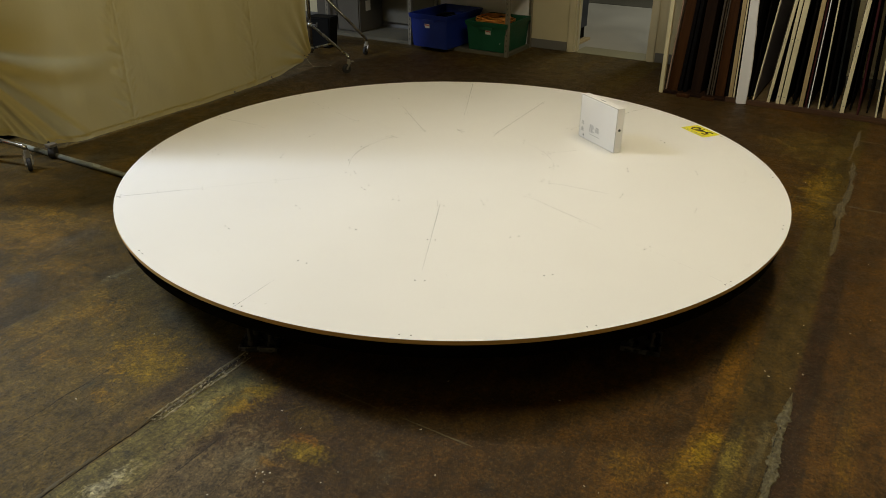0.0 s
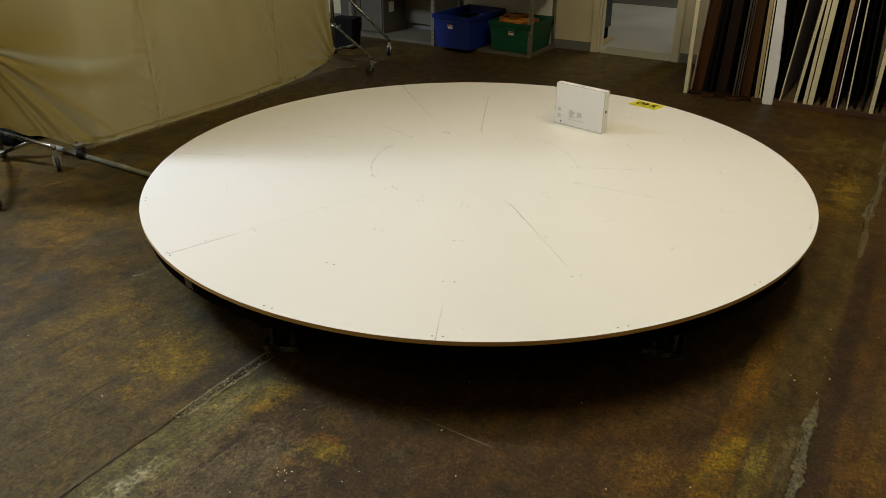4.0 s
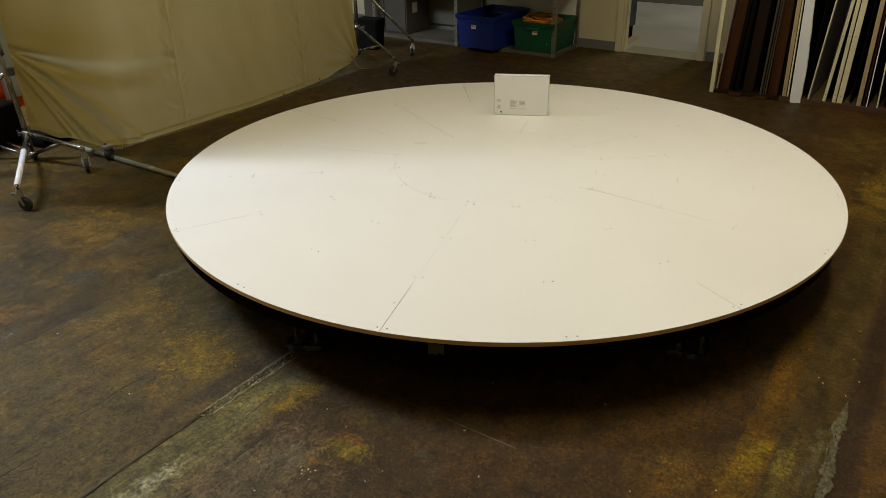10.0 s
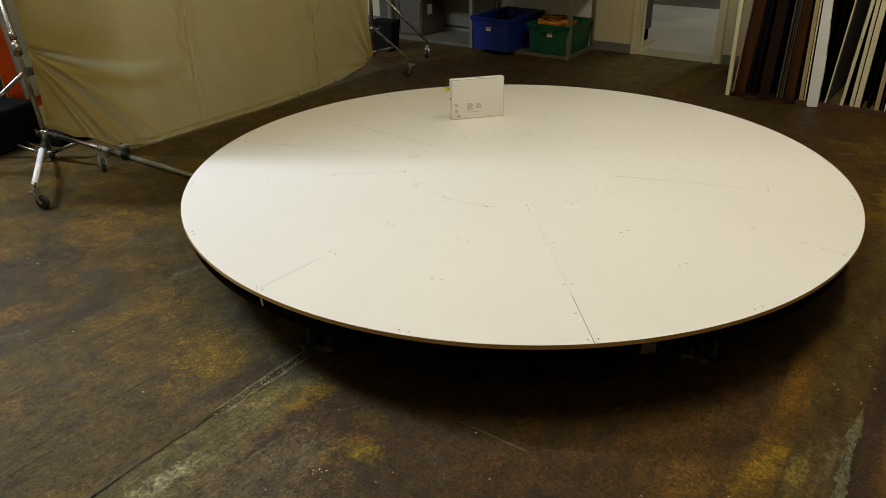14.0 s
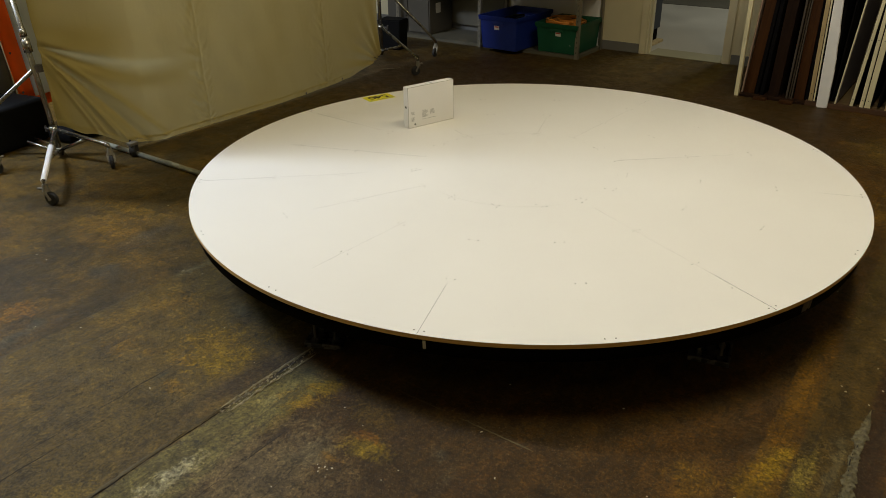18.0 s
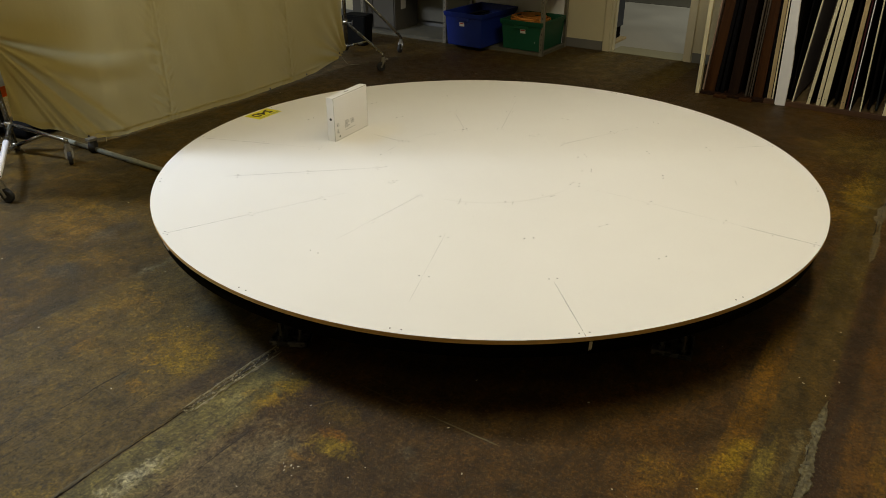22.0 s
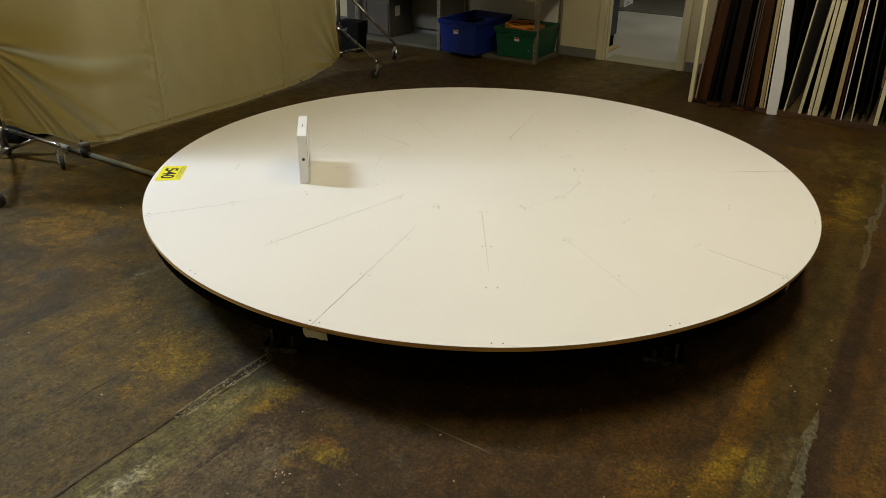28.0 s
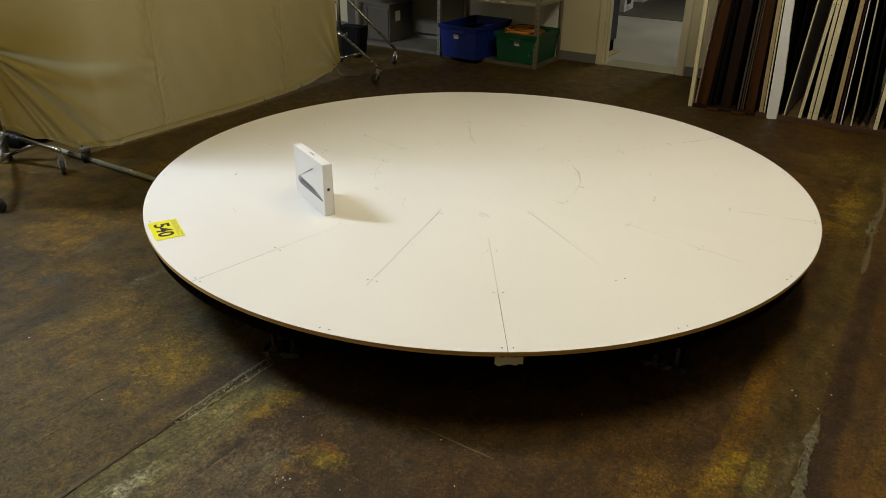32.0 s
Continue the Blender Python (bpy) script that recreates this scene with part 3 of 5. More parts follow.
for i in range(120):
    cu, cv = crumb_rnd.choice((-0.045, -0.03, -0.012)) + crumb_rnd.gauss(0, 0.007), crumb_rnd.uniform(-2.2, -1.68)
    cs = crumb_rnd.uniform(0.0012, 0.0042)
    box(bm, -cs, cs, -cs * crumb_rnd.uniform(0.6, 1.6), cs, 0.0, cs * crumb_rnd.uniform(0.6, 1.2), cs * 0.3, pose(cu, cv, 0.001, crumb_rnd.uniform(-20, 20), crumb_rnd.uniform(-20, 20), crumb_rnd.uniform(0, 360)))
part("crumbs", bm, M["pale_filler"], floor, "loose crumbs of joint filler")
strip("joint_filler", -0.048, -4.5, -2.15, 0.016, 0.004, 0.004, M["joint"], seed=28)
strip("crack", -0.034, -4.5, -2.14, 0.014, 0.005, 0.005, M["crack"], seed=8)
strip("joint", -1.12, -4.0, -0.3, 0.009, 0.006, 0.002, M["joint"], seed=9)
strip("crack", -0.37, -3.2, -2.42, 0.005, 0.010, 0.0015, M["crack"], seed=10)
strip("crack", -0.44, -2.9, -2.06, 0.004, 0.012, 0.0015, M["crack"], seed=15)
strip("crack", -0.235, -2.7, -2.0, 0.003, 0.010, 0.0015, M["crack"], seed=16)
strip("crack", 0.26, -2.7, -2.1, 0.004, 0.008, 0.0015, M["crack"], seed=17)
strip("crack", 0.43, -2.9, -2.2, 0.004, 0.010, 0.0015, M["crack"], seed=18)
strip("joint", 1.41, 1.68, 2.4, 0.010, 0.003, 0.003, M["filler"], across=True, seed=11)
strip("joint", 2.84, 1.84, 2.3, 0.012, 0.006, 0.003, M["dull_filler"], across=True, seed=12)
strip("joint", -1.695, 0.42, 0.68, 0.006, 0.004, 0.002, M["joint"], across=True, seed=13)
strip("joint", -1.695, 0.76, 1.08, 0.010, 0.004, 0.002, M["filler"], across=True, seed=19)

bm = B()
box(bm, U0 - 0.15, DOOR_A, V1, V1 + 0.14, -0.2, CEILING)
box(bm, DOOR_B, U1 + 0.15, V1, V1 + 0.14, -0.2, CEILING)
box(bm, DOOR_A, DOOR_B, V1, V1 + 0.14, DOOR_H, CEILING)
setting("wall_far", bm, M["wall"], "cream painted far wall with a doorway", "wall")
for name, dims in (("wall_left", (U0 - 0.15, U0, V0, V1)), ("wall_right", (U1, U1 + 0.15, V0, V1)), ("wall_near", (U0 - 0.15, U1 + 0.15, V0 - 0.15, V0))):
    setting(name, box(B(), *dims, -0.2, CEILING), M["dim_wall"], "plain dull painted wall", "wall")
setting("ceiling", box(B(), U0 - 0.15, U1 + 0.15, V0 - 0.15, V1 + 0.14, CEILING, CEILING + 0.2), M["ceiling"], "plain grey warehouse ceiling", "ceiling")

for i, (a, b) in enumerate(((U0, DOOR_A - 0.075), (DOOR_B + 0.075, U1))):
    setting("baseboard", box(B(), a, b, V1 - 0.009, V1 - 0.0005, 0.001, 0.102, 0.002), M["base"], "grey vinyl baseboard", "baseboard")

door_frame = tagged(new("door_1"), "cream painted doorway frame, open to the next room", "doorway", "", "structure")
door_frame.matrix_world = ROOM.copy()
for name, dims in (("jamb", (DOOR_A, DOOR_A + 0.02, V1 - 0.004, V1 + 0.144, 0.001, DOOR_H)), ("jamb", (DOOR_B - 0.02, DOOR_B, V1 - 0.004, V1 + 0.144, 0.001, DOOR_H)),
                   ("head", (DOOR_A + 0.02, DOOR_B - 0.02, V1 - 0.004, V1 + 0.144, DOOR_H - 0.02, DOOR_H)),
                   ("casing", (DOOR_A - 0.065, DOOR_A + 0.006, V1 - 0.022, V1 - 0.0045, 0.001, DOOR_H + 0.06)), ("casing", (DOOR_B - 0.006, DOOR_B + 0.065, V1 - 0.022, V1 - 0.0045, 0.001, DOOR_H + 0.06)),
                   ("casing", (DOOR_A + 0.0065, DOOR_B - 0.0065, V1 - 0.022, V1 - 0.0045, DOOR_H - 0.01, DOOR_H + 0.06)),
                   ("stop", (DOOR_A + 0.0205, DOOR_A + 0.033, V1 + 0.05, V1 + 0.09, 0.001, DOOR_H - 0.02)), ("stop", (DOOR_B - 0.033, DOOR_B - 0.0205, V1 + 0.05, V1 + 0.09, 0.001, DOOR_H - 0.02))):
    part(name, box(B(), *dims, 0.003), M["trim"], door_frame)

# next room
setting("floor_next_room", box(B(), -4.5, 5.0, V1, 13.0, -0.2, -0.004), M["pale_floor"], "pale sealed concrete floor of the next room", "floor")
setting("threshold", box(B(), DOOR_A + 0.02, DOOR_B - 0.02, V1 + 0.001, V1 + 0.34, -0.006, 0.003), M["sill"], "worn concrete threshold strip", "threshold")
for name, dims in (("wall_next_far", (-4.65, 5.15, 13.0, 13.15)), ("wall_next_left", (-4.65, -4.5, V1 + 0.14, 13.0)), ("wall_next_right", (5.0, 5.15, V1 + 0.14, 13.0))):
    setting(name, box(B(), *dims, -0.2, 3.4), M["wall"], "plain wall of the next room", "wall")
setting("ceiling_next_room", box(B(), -4.65, 5.15, V1 + 0.14, 13.15, 3.4, 3.5), M["ceiling"], "plain ceiling of the next room", "ceiling")

# ceiling lamps that light the place
for u, v, watts in TUBES:
    lamp = thing("ceiling_light", room(u, v, CEILING), "long fluorescent ceiling light with white housing", "ceiling light", "ceiling lights")
    part("housing", box(B(), -0.28, 0.28, -0.68, 0.68, -0.1, 0.0, 0.01), M["trim"], lamp)
    part("diffuser", box(B(), -0.25, 0.25, -0.65, 0.65, -0.125, -0.1005, 0.004), M["tube_glow"], lamp, "glowing white diffuser")

lamp = thing("bay_light", Matrix.Translation(BAY_AT), "long cool-white bay light hung from the ceiling", "ceiling light")
part("housing", box(B(), -BAY_LONG / 2 - 0.04, BAY_LONG / 2 + 0.04, -BAY_WIDE / 2 - 0.03, BAY_WIDE / 2 + 0.03, 0.026, 0.10, 0.008), M["trim"], lamp)
part("diffuser", box(B(), -BAY_LONG / 2, BAY_LONG / 2, -BAY_WIDE / 2, BAY_WIDE / 2, 0.004, 0.0255, 0.003), M["tube_glow"], lamp, "glowing white diffuser")
for x in (-0.8, 0.8):
    part("hanger", rod(B(), (x, 0, 0.1005), (x, 0, CEILING - BAY_AT.z), 0.006, 0.006, 8), M["steel"], lamp)

# ---- the turntable ----
R_DECK, R_HUB, SECTORS, PHASE = 1.83, 0.592, 16, 17.2
table = thing("turntable", Matrix(), "large round white plywood turntable on low black steel feet", "turntable")
deck = part("deck", rod(B(), (0, 0, DECK - 0.090), (0, 0, DECK - 0.0195), 1.812, 1.816, 96), M["black"], table, "black rotating drum under the white panels", True)
for p in deck.data.polygons:
    p.use_smooth = abs(p.normal.z) < 0.5


# seams that stand open: sector, from and to radius, width in mm
OPEN = ((0, 0.59, 0.80, 0.8), (1, 1.02, 1.36, 0.6), (1, 1.36, 1.84, 1.7), (2, 0.59, 1.42, 1.7), (3, 0.86, 1.40, 0.95), (3, 1.40, 1.84, 1.8),
        (4, 0.59, 1.05, 1.2), (4, 1.05, 1.26, 0.6), (5, 1.00, 1.62, 0.5), (6, 1.44, 1.84, 1.3), (8, 0.73, 1.48, 0.4), (8, 1.48, 1.84, 2.2), (10, 1.60, 1.84, 1.0),
        (11, 0.59, 0.86, 1.6), (11, 0.86, 1.30, 0.7), (13, 0.62, 1.02, 0.7), (13, 1.02, 1.84, 0.2), (14, 0.60, 0.92, 0.9))


def half_gap(k, radius):
    w = 0.0
    for seam, lo, hi, mm in OPEN:
        if seam == k % SECTORS and lo <= radius <= hi:
            w = max(w, mm)
    return w * 0.00046


def hub_gap(deg):
    """The ring seam round the hub is open over two arcs."""
    d = deg % 360
    if 118 <= d <= 185:
        return 0.0014 if 150 <= d <= 180 else 0.0009
    return 0.0005 if d >= 330 or d <= 37 else 0.0


radii = [R_HUB + i * (R_DECK - 0.004 - R_HUB) / 24 for i in range(25)]
for k in range(SECTORS):
    a0, a1 = radians(PHASE + 22.5 * k), radians(PHASE + 22.5 * (k + 1))
    bm = B()
    outline = []
    for r in radii:
        d = half_gap(k, r) / r
        outline.append((r * math.cos(a0 + d), r * math.sin(a0 + d)))
    d0, d1 = half_gap(k, R_DECK) / R_DECK, half_gap(k + 1, R_DECK) / R_DECK
    for i in range(13):
        a = a0 + d0 + (a1 - d1 - a0 - d0) * i / 12
        outline.append((R_DECK * math.cos(a), R_DECK * math.sin(a)))
    for r in radii[::-1]:
        d = half_gap(k + 1, r) / r
        outline.append((r * math.cos(a1 - d), r * math.sin(a1 - d)))
    for i in range(1, 9):
        a = a1 - (a1 - a0) * i / 9
        outline.append((radii[0] * math.cos(a), radii[0] * math.sin(a)))
    # plywood core under a thin white laminate
    bm = prism(B(), outline, DECK - 0.019, DECK - 0.0016)
    core = len(bm.faces)
    prism(bm, outline, DECK - 0.0016, DECK)
    ob = part("panel", bm, M["white_top"], deck)
    ob.data.materials.append(M["ply"])
    ob.data.materials.append(M["seam_dark"])
    for i, p in enumerate(ob.data.polygons):
        at_rim = math.hypot(p.center.x, p.center.y) > R_DECK - 0.006
        # seam walls are dark grey in place of bare plywood
        if abs(p.normal.z) < 0.5 and not at_rim:
            p.material_index = 2
        elif i < core:
            p.material_index = 1
hub = part("hub_panel", prism(B(), [((R_HUB - hub_gap(i * 2.5)) * math.cos(i * math.tau / 144), (R_HUB - hub_gap(i * 2.5)) * math.sin(i * math.tau / 144)) for i in range(144)], DECK - 0.019, DECK), M["white_top"], deck)

bm = B()
rod(bm, (0, 0, -0.0006), (0, 0, 0.0006), 0.0038, 0.0032, 8)
screw_mesh = mesh_of("screw", bm, M["screw"])
bm = B()
rod(bm, (0, 0, -0.0006), (0, 0, 0.0005), 0.0040, 0.0036, 7)
hole_mesh = mesh_of("screw_hole", bm, M["hole"])
for k in range(SECTORS):
    a = radians(PHASE + 22.5 * k)
    for r in (0.567, 0.617, 1.008, 1.392, 1.802):
        for side in (-1, 1):
            if (r < 0.6 and side > 0 and k % 2) or (r < 0.7 and rnd.random() < 0.25):
                continue
            off = 0.004 + side * (0.021 if r > 0.7 else 0.018) + rnd.uniform(-0.004, 0.004)
            p = Vector((r * math.cos(a) - off * math.sin(a), r * math.sin(a) + off * math.cos(a), DECK))
            again("screw", hole_mesh if rnd.random() < 0.4 else screw_mesh, deck, Matrix.Translation(p))

# chipped laminate along the ring seam and grey scuffs
chip_rnd = random.Random(3)
for r, k in ((0.600, 7.15), (0.603, 7.05), (0.594, 6.12), (0.583, 5.95), (0.598, 4.95), (0.594, 3.02), (0.588, 2.9), (0.600, 8.12), (1.62, 7.97), (0.60, 14.05)):
    a = radians(PHASE + 22.5 * k)
    w = chip_rnd.uniform(0.003, 0.006)
    outline = [(w * (1 + 0.4 * chip_rnd.random()) * math.cos(q * math.tau / 9), 0.0024 * (0.6 + 0.7 * chip_rnd.random()) * math.sin(q * math.tau / 9)) for q in range(9)]
    again("chip", mesh_of("chip", prism(B(), outline, 0.0, 0.0005), M["hole"]), deck, pose(r * math.cos(a), r * math.sin(a), DECK, 0, 0, math.degrees(a) + 90))

# number card taped near the rim
bm = box(B(), -0.111, 0.111, -0.068, 0.068, 0.0, 0.0009)
CARD = pose(1.624, 0.625, DECK + 0.0006, 0, 0, 113.0)


def on_deck(name, bm, material, m, label=""):
    bmesh.ops.transform(bm, matrix=m, verts=bm.verts)
    return part(name, bm, material, deck, label)


on_deck("number_card", bm, M["yellow"], CARD, "yellow card with the black number 540")


def lettering(text, size, m, material, parent, name="lettering", bold=0.0):
    cu = bpy.data.curves.new(name, "FONT")
    cu.body, cu.size, cu.align_x, cu.align_y, cu.offset = text, 1.0, "CENTER", "CENTER", bold
    tmp = new("tmp", cu)
    me = bpy.data.meshes.new_from_object(tmp.evaluated_get(bpy.context.evaluated_depsgraph_get()))
    bpy.data.objects.remove(tmp)
    me.transform(m @ Matrix.Diagonal((size, size, size, 1)))
    me.materials.clear()
    me.materials.append(material)
    ob = new(name, me)
    ob.parent = parent
    return ob


lettering("540", 0.105, CARD @ pose(0, -0.014, 0.0013) @ Matrix.Diagonal((1.04, 0.95, 1, 1)), M["ink"], deck, "number", 0.024)
for y, x0, x1 in ((0.058, -0.10, 0.02), (0.050, -0.10, 0.06), (0.058, 0.045, 0.10), (0.042, -0.10, 0.09)):
    on_deck("print_line", box(B(), x0, x1, y - 0.0012, y + 0.0012, 0.0009, 0.0014), M["print_mid"], CARD)

# worn patches of tape on the drum
for a, w, h in ((84.9, 0.105, 0.040), (153.0, 0.012, 0.045), (204.0, 0.06, 0.05)):
    m = pose(0, 0, 0, 0, 0, a)
    r = random.Random(int(a))
    bm = B()
    lo, hi = [], []
    for i in range(9):
        t = -w / 2 + w * i / 8
        z = DECK - 0.027
        rr = 1.8155
        up = bm.verts.new((math.sqrt(rr * rr - t * t) + 0.0035, t, z - r.uniform(0, 0.006)))
        dn = bm.verts.new((math.sqrt(rr * rr - t * t) - 0.0005, t, z - h + r.uniform(-0.006, 0.006)))
        lo.append(dn), hi.append(up)
    for i in range(8):
        bm.faces.new((hi[i], lo[i], lo[i + 1], hi[i + 1]))
    g = bmesh.ops.extrude_face_region(bm, geom=list(bm.faces))
    for w2 in g["geom"]:
        if isinstance(w2, bmesh.types.BMVert):
            w2.co.x -= 0.0025
    bmesh.ops.recalc_face_normals(bm, faces=bm.faces)
    on_deck("tape_patch", bm, M["tape"] if a != 204.0 else M["iron"], m, "torn strip of pale masking tape" if a != 204.0 else "dark metal plate")

# frame and feet that stand still
part("base_ring", rod(B(), (0, 0, 0.12), (0, 0, 0.185), 1.30, 1.30, 48), M["black"], table, "black steel base ring")
for a, turned in ((-121.5, 28.0), (-57.5, 40.0), (0.0, 40.0), (60.0, 30.0), (120.0, 40.0), (180.0, 30.0)):
    m = pose(0, 0, 0, 0, 0, a) @ pose(1.58, 0, 0, 0, 0, turned)
    bm = box(B(), -0.085, 0.085, -0.085, 0.085, 0.0, 0.010, 0.003)
    for x0, x1, y0, y1 in ((-0.085, 0.085, -0.085, -0.075), (-0.085, 0.085, 0.075, 0.085), (0.075, 0.085, -0.0745, 0.0745)):
        box(bm, x0, x1, y0, y1, 0.0102, 0.024, 0.002)
    bmesh.ops.transform(bm, matrix=m, verts=bm.verts)
    foot = part("foot_plate", bm, M["foot_steel"], table, "scuffed dark steel foot tray on the floor")
    for x, y in ((-0.045, -0.045), (-0.045, 0.045), (0.045, -0.045), (0.045, 0.045)):
        bm = rod(B(), (x, y, 0.030), (x, y, 0.12), 0.0065, 0.0065, 8, False)
        rod(bm, (x, y, 0.0105), (x, y, 0.030), 0.014, 0.014, 6)
        bmesh.ops.transform(bm, matrix=m, verts=bm.verts)
        part("levelling_bolt", bm, M["bolt"], foot, "worn steel bolt")
    bm = box(B(), -0.06, 0.06, -0.06, 0.06, 0.115, 0.13, 0.003)
    bmesh.ops.transform(bm, matrix=m, verts=bm.verts)
    part("bracket", bm, M["black"], table)
    bm = box(B(), 1.20, 1.60, -0.03, 0.03, 0.1305, 0.17, 0.004)
    bmesh.ops.transform(bm, matrix=pose(0, 0, 0, 0, 0, a), verts=bm.verts)
    part("arm", bm, M["black"], table)

# ---- white carton on the turntable ----
BW, BT, BH = 0.372, 0.052, 0.273
CARTON = pose(0.9172, 0.3601, DECK + 0.0008, 0, 0, -64.6)
carton = thing("carton", CARTON, "slim white laptop carton standing upright on the turntable", "box")
# local x along the wide face, local +y the printed outer face
part("body", box(B(), -BW / 2, BW / 2, -BT / 2 + 0.0022, BT / 2, 0, BH, 0.0018), M["carton"], carton)
part("back_panel", box(B(), -BW / 2 + 0.003, BW / 2 - 0.003, -BT / 2, -BT / 2 + 0.002, 0.003, BH - 0.003, 0.0006), M["carton"], carton)
bm = B()
for d in ((-BW / 2 + 0.0004, -BW / 2 + 0.003, 0.0005, BH - 0.0005), (BW / 2 - 0.003, BW / 2 - 0.0004, 0.0005, BH - 0.0005), (-BW / 2 + 0.003, BW / 2 - 0.003, 0.0004, 0.003), (-BW / 2 + 0.003, BW / 2 - 0.003, BH - 0.003, BH - 0.0004)):
    box(bm, d[0], d[1], -BT / 2 + 0.0010, -BT / 2 + 0.00215, d[2], d[3])
part("seam", bm, M["seam_grey"], carton)
prints = []
for x, z, w, rows in ((-0.163, 0.045, 0.034, 5), (-0.163, 0.090, 0.034, 4), (-0.075, 0.060, 0.052, 9), (-0.012, 0.072, 0.048, 6)):
    for i in range(rows):
        ww = w * random.Random(i + int(x * 1000)).uniform(0.55, 1.0)
        prints.append((x, x + ww, z + 0.0056 * i, z + 0.0056 * i + 0.0026))
prints.append((-0.075, 0.04, 0.045, 0.047))
for x0, x1, z0, z1 in prints:
    part("print_line", box(B(), x0, x1, -BT / 2 - 0.0006, -BT / 2 - 0.0001, z0, z1), M["print_grey"], carton)
bm = B()
rod(bm, (-0.135, -BT / 2 - 0.0006, 0.022), (-0.135, -BT / 2 + 0.0004, 0.022), 0.0065, 0.0065, 14)
part("round_mark", bm, M["print_dark"], carton)
# plain dark emblem on each end
for s in (-1, 1):
    bm = B()
    x = s * BW / 2
    rod(bm, (x - s * 0.0003, 0, 0.140), (x + s * 0.0007, 0, 0.140), 0.0085, 0.0085, 18)
    part("emblem", bm, M["ink"], carton, "plain dark round emblem")
part("top_print", box(B(), -0.026, 0.026, -0.0035, 0.0035, BH - 0.0003, BH + 0.0005), M["print_mid"], carton)
# picture of an opened laptop seen edge-on
Y = BT / 2


def printed(name, corners, material, lift=0.0006):
    bm = B()
    vs = [bm.verts.new((x, Y + lift, z)) for x, z in corners]
    f = bm.faces.new(vs)
    g = bmesh.ops.extrude_face_region(bm, geom=[f])
    for w in g["geom"]:
        if isinstance(w, bmesh.types.BMVert):
            w.co.y = Y - 0.0002
    bmesh.ops.recalc_face_normals(bm, faces=bm.faces)
    return part(name, bm, material, carton)


printed("printed_keyboard", ((-0.165, 0.078), (0.128, 0.084), (0.148, 0.098), (0.128, 0.120), (-0.06, 0.110), (-0.135, 0.092)), M["print_mid"])
printed("printed_edge", ((-0.166, 0.073), (0.130, 0.078), (0.151, 0.094), (0.148, 0.106), (0.128, 0.088), (-0.166, 0.081)), M["print_dark"], 0.0009)
printed("printed_screen", ((0.150, 0.106), (0.142, 0.112), (-0.058, 0.212), (-0.060, 0.219)), M["print_dark"], 0.0009)
printed("printed_keys", ((-0.09, 0.089), (0.115, 0.094), (0.112, 0.113), (-0.045, 0.104)), M["print_dark"], 0.0009)

# ---- cream cloth on rolling stands ----
CLOTH_U, CLOTH_A, CLOTH_B, CLOTH_TOP = -3.08, -0.91, 2.42, 3.5


def sag(v):
    """Height of the hem along the cloth: tied up at the left stand, on the floor in the middle, lifted at the far end."""
    pts = ((-0.91, 0.235), (-0.75, 0.15), (-0.5, 0.035), (-0.3, 0.012), (0.6, 0.012), (1.6, 0.016), (1.9, 0.03), (2.2, 0.075), (2.32, 0.10), (2.42, 0.16))
    for (a, h), (b, k) in zip(pts, pts[1:]):
        if v <= b:
            t = max(0.0, (v - a) / (b - a))
            return h + (k - h) * (t * t * (3 - 2 * t))
    return pts[-1][1]


# where the cloth is tied up, and the pulls: where each meets the hem (along, height), its width and height
TIE = (-0.97, 0.875)
PULLS = ((-0.87, 0.26, 0.022, 0.006), (-0.71, 0.19, 0.010, 0.008), (-0.665, 0.17, 0.009, 0.007), (-0.60, 0.15, 0.010, 0.009), (-0.55, 0.10, 0.012, 0.008),
         (-0.40, 0.05, 0.030, -0.010), (-0.25, 0.04, 0.035, 0.008))


